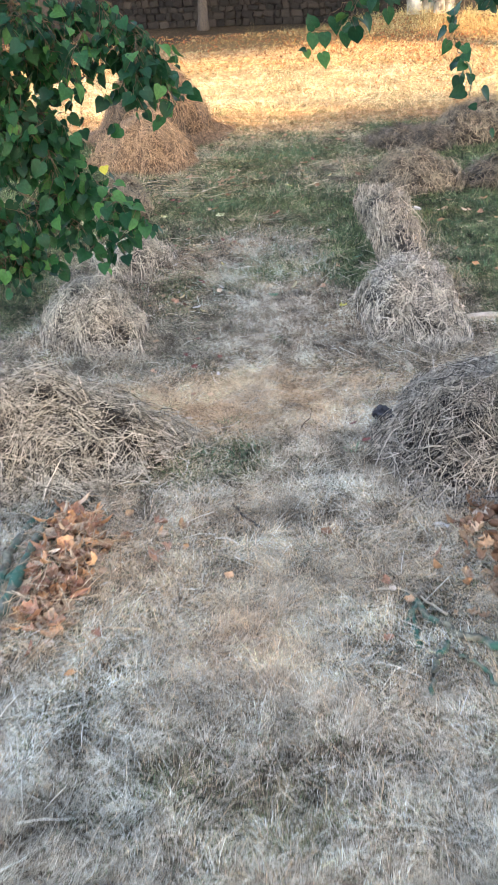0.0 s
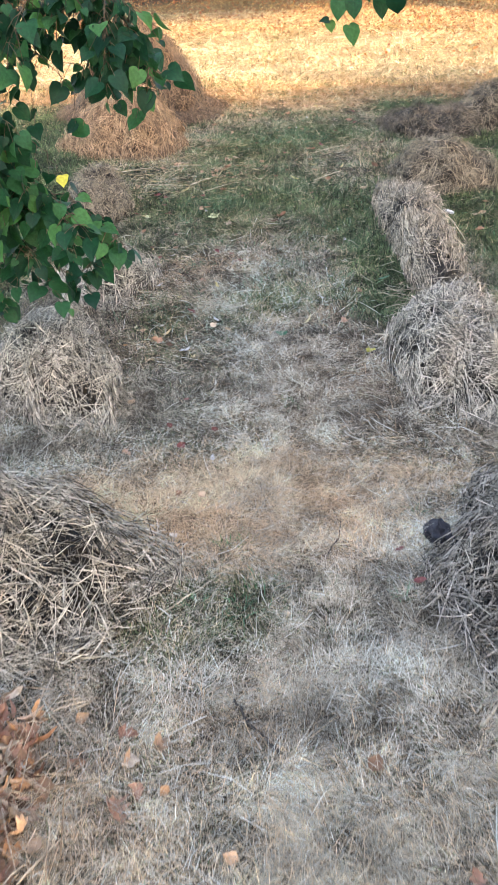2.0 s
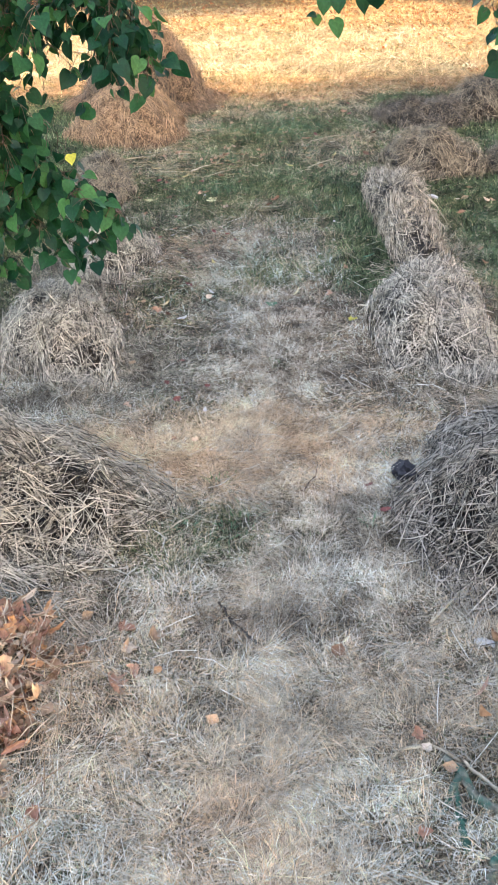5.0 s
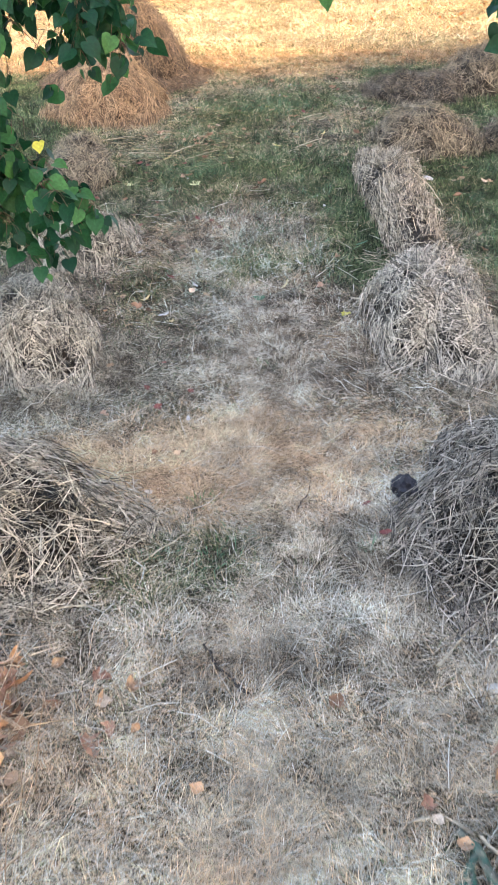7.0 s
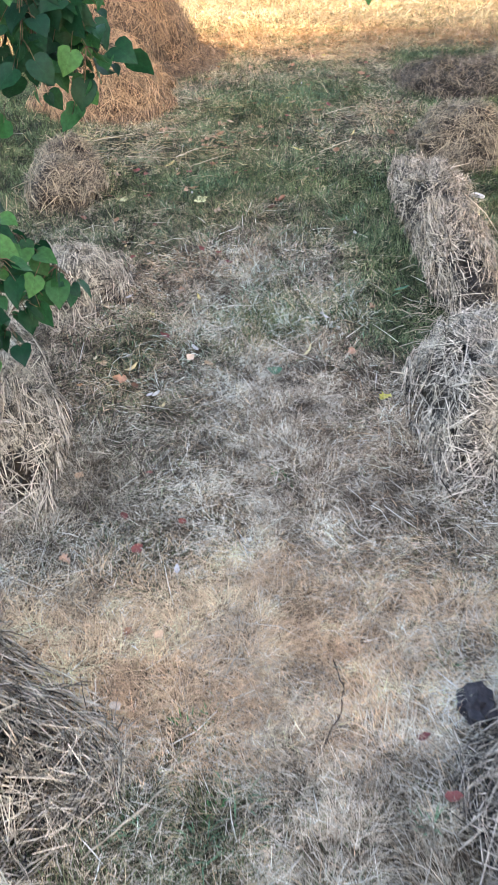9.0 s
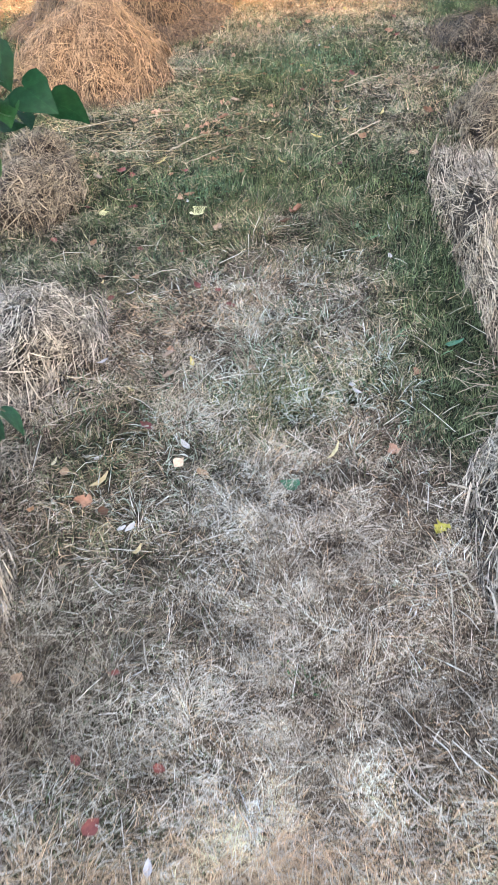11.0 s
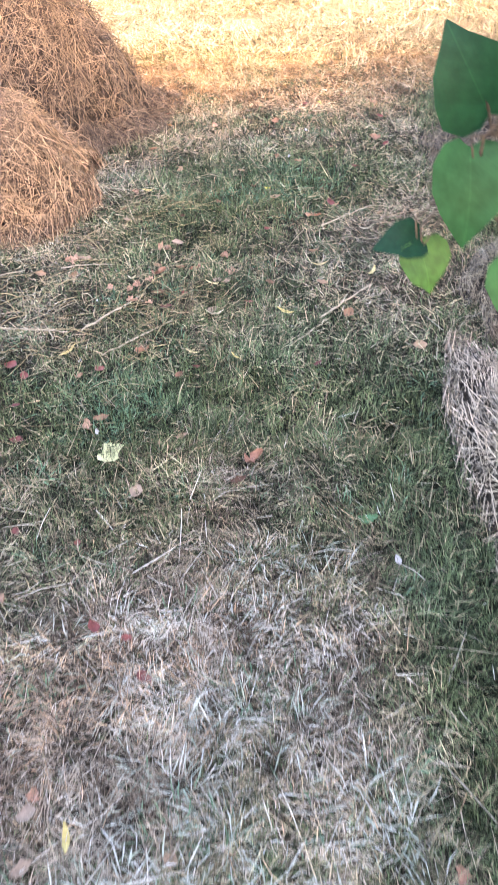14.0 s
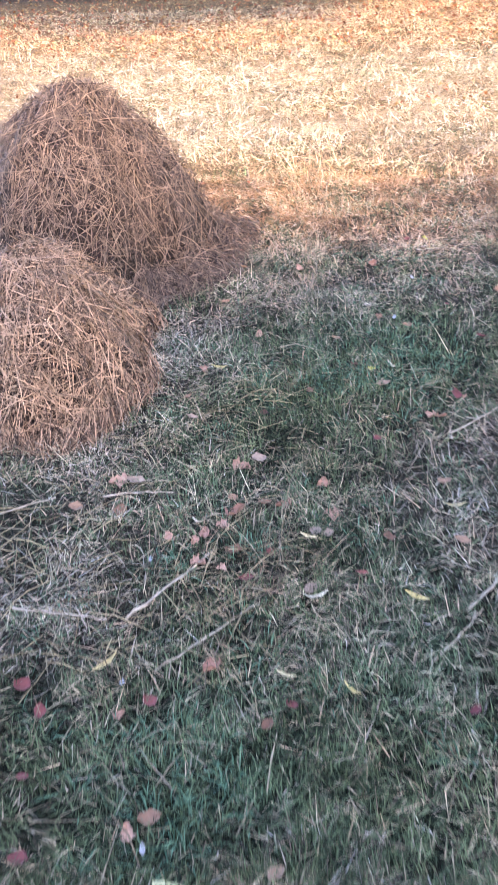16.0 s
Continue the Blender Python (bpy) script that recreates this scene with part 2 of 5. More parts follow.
def lawn(x, y):
    """How green, bleached, brown and amber the lawn is at a place."""
    n1, n2, n3 = field_noise(x, y, 0.16, 1), field_noise(x, y, 0.5, 2), field_noise(x, y, 0.06, 3)
    # green: little on the near, dried strip, more past the fourth metre, full beyond the pale leaf
    green = 0.16 + 0.3 * (n2 - 0.5) + 0.25 * (n1 - 0.5) + 0.12 * step(y, 3.7, 4.3) + 0.28 * step(y, 4.5, 5.7) - 0.3 * step(y, 7.9, 8.8)
    green += 0.32 * spot(x, y, -0.12, 2.42, 0.3, 0.14) + 0.12 * spot(x, y, 0.0, 1.05, 0.6, 0.25) + 0.14 * spot(x, y, -0.3, 3.7, 0.2, 0.5)
    # the deep green beside the windrow also paints its shade
    green += 0.6 * spot(x, y, 0.64, 4.85, 0.15, 0.75, 0.7) + 0.25 * spot(x, y, 0.15, 4.5, 0.18, 0.22) + 0.25 * spot(x, y, -0.15, 4.3, 0.3, 0.2)
    green += 0.28 * spot(x, y, 0.3, 7.35, 0.4, 0.3, 0.8) + 0.25 * spot(x, y, 0.1, 5.85, 0.6, 0.25, 0.8) + 0.2 * spot(x, y, -0.05, 6.9, 0.3, 0.3, 0.8)
    green -= 0.22 * spot(x, y, 0.3, 3.45, 0.35, 0.5) + 0.3 * spot(x, y, -0.1, 2.85, 0.7, 0.2) + 0.2 * spot(x, y, -0.45, 6.4, 0.3, 0.45, 0.8) + 0.12 * spot(x, y, 0.6, 6.55, 0.25, 0.25, 0.8)
    side = step(np.abs(x - 0.05), 0.9, 1.15) * step(y, 3.2, 3.8) * (1 - step(y, 8.4, 9.0))
    green += 0.48 * side
    bleach = 0.34 + 0.8 * (n1 - 0.5) + 0.5 * (n2 - 0.5) + 0.3 * spot(x, y, 0.3, 3.5, 0.3, 0.65) + 0.2 * spot(x, y, 0.2, 2.2, 0.35, 0.3) + 0.2 * spot(x, y, 0.0, 1.25, 0.7, 0.4)
    bleach += 0.3 * spot(x, y, 0.05, 4.85, 0.4, 0.3, 0.8)
    green -= 0.1 * spot(x, y, 0.05, 4.85, 0.4, 0.3, 0.8)
    bleach -= 0.3 * step(y, 8.0, 8.5) * (1 - step(y, 9.1, 9.5)) + 0.12 * step(y, 3.4, 4.2) + 0.2 * step(y, 4.6, 5.6) + 0.25 * spot(x, y, -0.05, 1.75, 0.8, 0.2, 0.7)
    brown = 0.28 + 0.2 * step(y, 3.1, 4.2) + 0.7 * (n3 - 0.5) + 0.5 * (n2 - 0.5) + 0.3 * spot(x, y, -0.3, 3.75, 0.2, 0.5) + 0.25 * spot(x, y, -0.27, 5.05, 0.2, 0.13) - 0.12 * spot(x, y, 0.0, 2.0, 1.0, 1.2) - 0.2 * spot(x, y, -0.1, 2.85, 0.8, 0.2, 0.8)
    # browner beside the windrow, in place of its shadow
    brown += 0.25 * spot(x, y, 0.62, 4.7, 0.16, 0.8, 0.7)
    # single bleached spots (+) and duller ones (-), the last one for the windrow's shade
    for cx, cy, rx, ry, k in ((0.06, 4.95, 0.13, 0.09, 0.4), (-0.05, 4.27, 0.1, 0.07, 0.4), (0.44, 4.93, 0.12, 0.08, 0.35), (0.31, 3.92, 0.25, 0.12, 0.25),
                              (0.17, 5.45, 0.1, 0.06, 0.35), (-0.42, 5.5, 0.26, 0.4, -0.5), (0.62, 4.5, 0.13, 0.45, -0.5)):
        bleach += k * spot(x, y, cx, cy, rx, ry, 0.8)
        green -= 0.4 * k * spot(x, y, cx, cy, rx, ry, 0.8)
    for cx, cy, rx, ry in ((-0.17, 1.12, 0.05, 0.035), (0.23, 1.15, 0.06, 0.04), (0.04, 1.04, 0.05, 0.03), (0.1, 1.02, 0.06, 0.03)):
        brown += 0.5 * spot(x, y, cx, cy, rx, ry)
    amber = (0.85 * spot(x, y, -0.25, 2.84, 0.38, 0.2, 0.8) + 0.5 * spot(x, y, 0.35, 2.98, 0.5, 0.16, 0.8)) * (0.45 + n1) + 0.12 * n1
    amber += 0.28 * spot(x, y, 0.1, 1.7, 0.9, 0.35) + 0.25 * spot(x, y, -0.16, 4.84, 0.22, 0.11) + 0.12 * step(y, 5.4, 6.2) + 0.2 * spot(x, y, -0.35, 6.5, 0.5, 0.45, 0.8)
    # amber along the edge of the shade paints its orange glow
    amber += 0.8 * step(y, 7.9, 8.6) * (0.6 + 0.8 * n2) * (1 - 0.85 * step(y, 9.3, 10.0))
    # bleached grass past the shade line also paints the sun's glare
    bleach += (0.3 + 0.5 * n2) * step(y, 9.3, 9.9) * (1 - step(y, 12.4, 13.6))
    amber += 0.45 * step(y, 12.8, 14.0)
    # the far end's shade is partly put into browner grass
    brown += 0.5 * step(y, 14.0, 15.2) - 0.15 * step(y, 9.3, 10.0) * (1 - step(y, 12.4, 13.6))
    green = np.where(y > 9.6, 0.16 + 0.4 * (n2 - 0.5), green)
    return np.clip(green, 0.02, 0.9), np.clip(bleach, 0, 1), np.clip(brown, 0, 0.8), np.clip(amber, 0, 0.9)


def heights(x, y):
    """The lawn's gentle unevenness."""
    near = np.exp(-((x / 14) ** 2 + ((y - 8) / 20) ** 2))
    return near * (0.022 * (field_noise(x, y, 0.55, 11) - 0.5) + 0.012 * (field_noise(x, y, 0.17, 12) - 0.5)) + 0.25 * np.exp(-((x - 3.4) / 1.5) ** 2 - ((y - 18.4) / 1.1) ** 2)


# ---- the ground: one sheet to the horizon ----
def ground_sheet():
    xs = np.concatenate([-np.geomspace(900, 4.2, 26), np.arange(-4.0, 5.51, 0.07), np.geomspace(5.7, 900, 26)])
    ys = np.concatenate([-np.geomspace(900, 1.2, 26), np.arange(-1.0, 12.0, 0.06), np.arange(12.0, 24, 0.2), np.geomspace(24.3, 900, 24)])
    gx, gy = np.meshgrid(xs, ys, indexing="ij")
    x, y = gx.ravel(), gy.ravel()
    green, bleach, brown, amber = lawn(x, y)
    c = BEIGE * 0.5 + (BLEACH * 0.55 - BEIGE * 0.5) * (bleach * 0.6)[:, None]
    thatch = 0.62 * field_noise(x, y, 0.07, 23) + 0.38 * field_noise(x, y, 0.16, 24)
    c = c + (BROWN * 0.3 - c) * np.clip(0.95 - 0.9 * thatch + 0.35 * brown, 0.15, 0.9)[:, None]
    c = c + (AMBER * 0.45 - c) * (amber * 0.5)[:, None]
    # two darkenings put the shade between blades into the soil's colour
    c = c + (np.array((0.026, 0.03, 0.015)) - c) * np.clip(green * 1.3, 0, 0.95)[:, None]
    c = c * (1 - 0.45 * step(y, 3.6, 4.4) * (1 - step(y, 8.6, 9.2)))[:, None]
    # past the shade line the soil is painted paler and warmer, as if sunlit
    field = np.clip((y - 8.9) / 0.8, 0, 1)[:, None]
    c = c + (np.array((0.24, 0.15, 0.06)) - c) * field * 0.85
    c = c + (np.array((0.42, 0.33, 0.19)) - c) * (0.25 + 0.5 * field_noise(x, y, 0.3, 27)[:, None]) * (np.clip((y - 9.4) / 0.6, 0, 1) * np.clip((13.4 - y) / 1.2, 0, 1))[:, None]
    # bare soil past the far shade edge, painted darker to carry the shade
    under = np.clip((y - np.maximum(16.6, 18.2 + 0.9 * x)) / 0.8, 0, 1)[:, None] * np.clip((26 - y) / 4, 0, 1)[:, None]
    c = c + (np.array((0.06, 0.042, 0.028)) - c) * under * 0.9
    k = np.arange(len(x)).reshape(gx.shape)
    q = np.stack([k[:-1, :-1], k[1:, :-1], k[1:, 1:], k[:-1, 1:]], -1).reshape(-1, 4)
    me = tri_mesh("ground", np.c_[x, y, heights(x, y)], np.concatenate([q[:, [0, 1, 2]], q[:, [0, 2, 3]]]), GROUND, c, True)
    return tagged(new("ground", me), "mown lawn of dry and green grass over brown soil", "lawn", kind="structure")


ground_sheet()


# ---- grass ----
def blade_mesh(name, root, azim, rise, length, width, sag, tint, material):
    """Bent tapering blades, two triangles each."""
    n = len(root)
    d = np.c_[np.cos(azim) * np.cos(rise), np.sin(azim) * np.cos(rise), np.sin(rise)]
    side = np.c_[-np.sin(azim), np.cos(azim), RNG.normal(0, 0.45, n)] * (width / 2)[:, None]
    mid = root + d * (length * 0.45)[:, None]
    end = root + d * length[:, None]
    end[:, 2] -= sag * length
    end[:, 2] = np.maximum(end[:, 2], root[:, 2] - 0.004)
    end[:, :2] += RNG.normal(0, 0.07, (n, 2)) * length[:, None]
    v = np.stack([root, mid + side, end, mid - side], 1).reshape(-1, 3)
    k = (np.arange(n) * 4)[:, None, None]
    f = (k + np.array([[0, 1, 3], [1, 2, 3]])[None]).reshape(-1, 3)
    return tri_mesh(name, v, f, material, np.repeat(tint, 4, 0))


def sliver_mesh(name, root, azim, rise, length, width, tint, material, curved):
    """Blades and slivers of straw in one mesh: the first ones bent (two triangles), the rest straight (one)."""
    n = len(root)
    d = np.c_[np.cos(azim) * np.cos(rise), np.sin(azim) * np.cos(rise), np.sin(rise)]
    side = np.c_[-np.sin(azim), np.cos(azim), RNG.normal(0, 0.4, n)] * (width / 2)[:, None]
    k = curved
    turn = RNG.normal(0, 0.16, (k, 2)) * length[:k, None]
    mid = root[:k] + d[:k] * (length[:k] * 0.45)[:, None]
    end = root[:k] + d[:k] * length[:k, None]
    end[:, 2] = np.maximum(end[:, 2] - RNG.uniform(0.0, 0.4, k) * length[:k], root[:k, 2] - 0.003)
    end[:, :2] += turn
    v1 = np.stack([root[:k], mid + side[:k], end, mid - side[:k]], 1).reshape(-1, 3)
    f1 = (np.arange(k) * 4)[:, None, None] + np.array([[0, 1, 3], [1, 2, 3]])[None]
    far = root[k:] + d[k:] * length[k:, None]
    v2 = np.stack([root[k:] - side[k:], root[k:] + side[k:], far], 1).reshape(-1, 3)
    f2 = 4 * k + (np.arange(n - k) * 3)[:, None] + np.arange(3)[None]
    return tri_mesh(name, np.concatenate([v1, v2]), np.concatenate([f1.reshape(-1, 3), f2]), material, np.concatenate([np.repeat(tint[:k], 4, 0), np.repeat(tint[k:], 3, 0)]))


def half_width(y):
    return 0.285 * (y + 0.75) + 0.12


def sow(count, y0, y1):
    """Places on the lawn between two distances, denser along the middle where the path leads."""
    y = RNG.uniform(y0, y1, count * 3)
    y = y[RNG.random(len(y)) < half_width(y) ** 0.35 / half_width(y1) ** 0.35][:count]
    u = RNG.uniform(-1, 1, len(y))
    x = np.sign(u) * np.abs(u) ** 1.25 * half_width(y) + 0.1
    return x, y


def grass(name, label, count, y0, y1, scale, bent=0.4, wide=1.0):
    x, y = sow(int(count * 1.2), y0, y1)
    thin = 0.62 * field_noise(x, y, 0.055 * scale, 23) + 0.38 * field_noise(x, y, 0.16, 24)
    k = RNG.random(len(x)) < np.clip(0.3 + 1.3 * thin, 0.25, 1.0)
    x, y, thin = x[k][:count], y[k][:count], thin[k][:count]
    n = len(x)
    curved = int(n * bent)
    green, bleach, brown, amber = lawn(x, y)
    is_green = RNG.random(n) < green
    t = np.where((RNG.random(n) < bleach)[:, None], BLEACH, BEIGE) * RNG.uniform(0.6, 1.2, n)[:, None]
    t = np.where((RNG.random(n) < brown)[:, None], BROWN * RNG.uniform(0.1, 1.1, n)[:, None], t)
    t = np.where((RNG.random(n) < amber)[:, None], AMBER * RNG.uniform(0.55, 1.2, n)[:, None], t)
    # rusty dry blades that also paint the warm, soft edge of the shade
    rust_glow = 0.75 * step(y, 8.1, 8.8) * (1 - step(y, 9.1, 9.7))
    t = np.where((RNG.random(n) < rust_glow)[:, None], np.array((0.4, 0.22, 0.1)) * RNG.uniform(0.5, 1.3, n)[:, None], t)
    lush = np.clip((green - 0.3) / 0.3, 0, 1)
    dull = np.array((0.44, 0.35, 0.21)) * (0.12 + 1.35 * RNG.random(n) ** 1.5)[:, None]
    t = np.where((RNG.random(n) < 0.75 * lush)[:, None], dull, t)
    gcol = DEEP * 0.5 + (GREEN * 1.25 - DEEP * 0.5) * (RNG.random(n) ** 1.6)[:, None]
    t = np.where(is_green[:, None], gcol, t)
    warm = field_noise(x, y, 0.3, 25) + 0.5 * field_noise(x, y, 0.09, 26) - 0.75
    # blades darken where the sward thins: shade between tufts put into their tint
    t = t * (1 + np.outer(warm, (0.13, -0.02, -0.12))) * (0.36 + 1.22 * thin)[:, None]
    # field blades tinted warmer: sunlight put into their colour
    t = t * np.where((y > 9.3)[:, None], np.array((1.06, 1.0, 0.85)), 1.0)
    t = np.clip(t, 0.012, 0.8)
    # tufts share a heading, so that the sward lies in swirls
    swirl = 6.283 * 2 * field_noise(x, y, 0.12, 21) + 6.283 * field_noise(x, y, 0.4, 22)
    azim = swirl + RNG.normal(0, 1.2, n)
    rise = np.where(is_green, np.abs(RNG.normal(0.55 + 0.35 * lush, 0.4, n)), np.abs(RNG.normal(0.18 + 0.15 * step(y, 3.5, 4.3), 0.32, n)))
    length = np.where(is_green, RNG.uniform(0.014, 0.036, n) * (1 + 0.3 * lush), RNG.gamma(2.6, 0.0105, n) + 0.008) * scale
    width = RNG.uniform(0.0007, 0.0016, n) * scale * wide * (1 + 0.3 * step(y, 3.4, 4.4)) * np.where(np.arange(n) < curved, 1.0, 1.25)
    root = np.c_[x, y, heights(x, y) + np.where(is_green, 0.0, RNG.uniform(0.001, 0.012, n))]
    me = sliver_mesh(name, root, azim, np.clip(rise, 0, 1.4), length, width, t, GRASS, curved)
    return tagged(new(name, me), label, "grass", kind="stuff")


grass("dry_grass", "bleached and green mown grass, matted and short", 620000, 0.75, 5.6, 1.0, 0.35)
grass("lawn_grass", "short green grass mixed with dry blades", 400000, 5.5, 9.4, 1.15, 0.4, 1.15)


def outer_grass():
    """Coarser grass over the rest of the lawn to both sides."""
    n = 36000
    x, y = RNG.uniform(-4.5, 5.5, n), RNG.uniform(-2.0, 10.0, n)
    k = np.abs(x - 0.12) > half_width(np.maximum(y, 0.0)) - 0.05
    k |= y < 0.78
    x, y = x[k], y[k]
    n = len(x)
    green, bleach, brown, amber = lawn(x, y)
    t = np.where((RNG.random(n) < green)[:, None], DEEP + (GREEN - DEEP) * RNG.random(n)[:, None], BROWN + (BLEACH - BROWN) * RNG.random(n)[:, None])
    me = blade_mesh("rough_grass", np.c_[x, y, heights(x, y)], RNG.uniform(0, 6.283, n), np.abs(RNG.normal(0.4, 0.4, n)), RNG.uniform(0.03, 0.08, n), RNG.uniform(0.003, 0.006, n), RNG.uniform(0, 0.4, n), t, GRASS)
    return tagged(new("rough_grass", me), "coarse dry and green grass beside the mown strip", "grass", kind="stuff")


outer_grass()
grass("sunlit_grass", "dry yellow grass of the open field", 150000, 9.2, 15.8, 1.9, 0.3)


def tufts(name, label, spots, tint_a, tint_b, length, rise, per=26):
    """Longer blades that fan out of single tufts."""
    parts = [[], [], [], [], [], [], []]
    for cx, cy, size in spots:
        n = int(per * size)
        a = RNG.uniform(0, 6.283, n)
        rr = np.abs(RNG.normal(0, 0.035, n)) * size
        x, y = cx + rr * np.cos(a), cy + rr * np.sin(a)
        for store, v in zip(parts, (np.c_[x, y, heights(x, y)], a + RNG.normal(0, 0.6, n), np.clip(RNG.normal(rise, 0.3, n), 0.02, 1.4),
                                    RNG.uniform(0.4, 1.3, n) * length, RNG.uniform(0.0013, 0.0032, n), RNG.uniform(0.1, 0.5, n),
                                    tint_a + (tint_b - tint_a) * RNG.random(n)[:, None])):
            store.append(v)
    root, azim, rs, ln, wd, sg, tn = (np.concatenate(p) for p in parts)
    return tagged(new(name, blade_mesh(name, root, azim, rs, ln, wd, sg, tn, GRASS)), label, "grass", kind="stuff")


r = random.Random(3)
tufts("pale_tuft", "pale grey-green tufts of longer grass in the lawn", [(0.16 + r.gauss(0, 0.14), 4.5 + r.gauss(0, 0.2), r.uniform(0.7, 1.6)) for _ in range(26)]
      + [(r.uniform(-0.3, 0.4), r.uniform(3.9, 5.2), r.uniform(0.5, 1.1)) for _ in range(40)], np.array((0.3, 0.36, 0.25)), np.array((0.72, 0.7, 0.6)), 0.07, 0.4, 40)
tufts("green_tuft", "fresh green tufts of grass in the lawn", [(r.uniform(-0.5, 0.7), r.uniform(4.0, 8.4), r.uniform(0.6, 1.4)) for _ in range(110)]
      + [(0.3 + r.gauss(0, 0.16), 7.35 + r.gauss(0, 0.14), 1.4) for _ in range(26)] + [(-0.12 + r.gauss(0, 0.1), 5.75 + r.gauss(0, 0.12), 1.2) for _ in range(10)]
      + [(-0.03 + r.gauss(0, 0.16), 2.42 + r.gauss(0, 0.1), 0.6) for _ in range(8)] + [(r.uniform(1.05, 1.6), r.uniform(4.2, 5.7), 1.0) for _ in range(24)],
      np.array((0.05, 0.11, 0.06)), np.array((0.2, 0.32, 0.18)), 0.055, 0.8, 34)

tufts("green_sprig", "small dark green sprigs growing through dry grass", [(0.0, 2.69, 0.7), (-0.04, 2.67, 0.6), (0.13, 3.46, 0.8), (0.16, 3.44, 0.5), (0.47, 2.83, 0.9), (0.02, 2.5, 0.6), (-0.47, 4.85, 0.8)],
      np.array((0.02, 0.08, 0.035)), np.array((0.08, 0.22, 0.07)), 0.035, 0.9, 46)


# ---- hay ----
def stalk_mesh(name, mid, way, normal, length, width, bend, tint, material, sides=3):
    """Bent hay stalks: three-sided tubes of two lengths, or flat ribbons with sides=2."""
    n = len(mid)
    way = way / np.linalg.norm(way, axis=1)[:, None]
    u = np.cross(way, normal)
    u /= np.linalg.norm(u, axis=1)[:, None] + 1e-9
    w = np.cross(u, way)
    rings = []
    for s, thick in ((-0.5, 0.75), (0.0, 1.0), (0.5, 0.6)):
        c = mid + way * (s * length)[:, None] + w * ((0.25 - s * s) * bend * length)[:, None] + u * ((s * s) * 0.3 * bend * length)[:, None]
        if sides == 2:
            rings.append(np.stack([c - u * (width * thick / 2)[:, None], c + u * (width * thick / 2)[:, None]], 1))
        else:
            rings.append(np.stack([c + (u * math.cos(a) + w * math.sin(a)) * (width * thick / 2)[:, None] for a in (0.0, 2.094, 4.189)], 1))
    v = np.concatenate(rings, 1)
    f = []
    for j in range(2):
        for i in range(1 if sides == 2 else sides):
            p, q = j * sides + i, j * sides + (i + 1) % sides
            f += [[p, q, q + sides], [p, q + sides, p + sides]]
    k = (np.arange(n) * 3 * sides)[:, None, None]
    return tri_mesh(name, v.reshape(-1, 3), (k + np.array(f)[None]).reshape(-1, 3), material, np.repeat(tint, 3 * sides, 0))


# the near-black end of each palette paints the shade deep between stalks
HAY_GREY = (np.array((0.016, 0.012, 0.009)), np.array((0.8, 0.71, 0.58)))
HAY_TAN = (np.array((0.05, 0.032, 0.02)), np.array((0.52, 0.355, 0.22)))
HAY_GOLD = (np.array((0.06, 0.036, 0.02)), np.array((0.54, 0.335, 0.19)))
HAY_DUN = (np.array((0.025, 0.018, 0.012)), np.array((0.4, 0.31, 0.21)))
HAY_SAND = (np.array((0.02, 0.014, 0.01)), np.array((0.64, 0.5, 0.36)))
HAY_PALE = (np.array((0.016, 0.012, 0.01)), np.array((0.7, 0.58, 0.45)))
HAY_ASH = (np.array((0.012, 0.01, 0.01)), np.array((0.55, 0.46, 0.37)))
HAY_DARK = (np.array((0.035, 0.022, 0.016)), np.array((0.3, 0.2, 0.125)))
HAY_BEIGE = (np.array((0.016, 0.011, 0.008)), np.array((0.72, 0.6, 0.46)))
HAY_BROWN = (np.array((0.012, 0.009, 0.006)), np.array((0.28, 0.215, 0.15)))


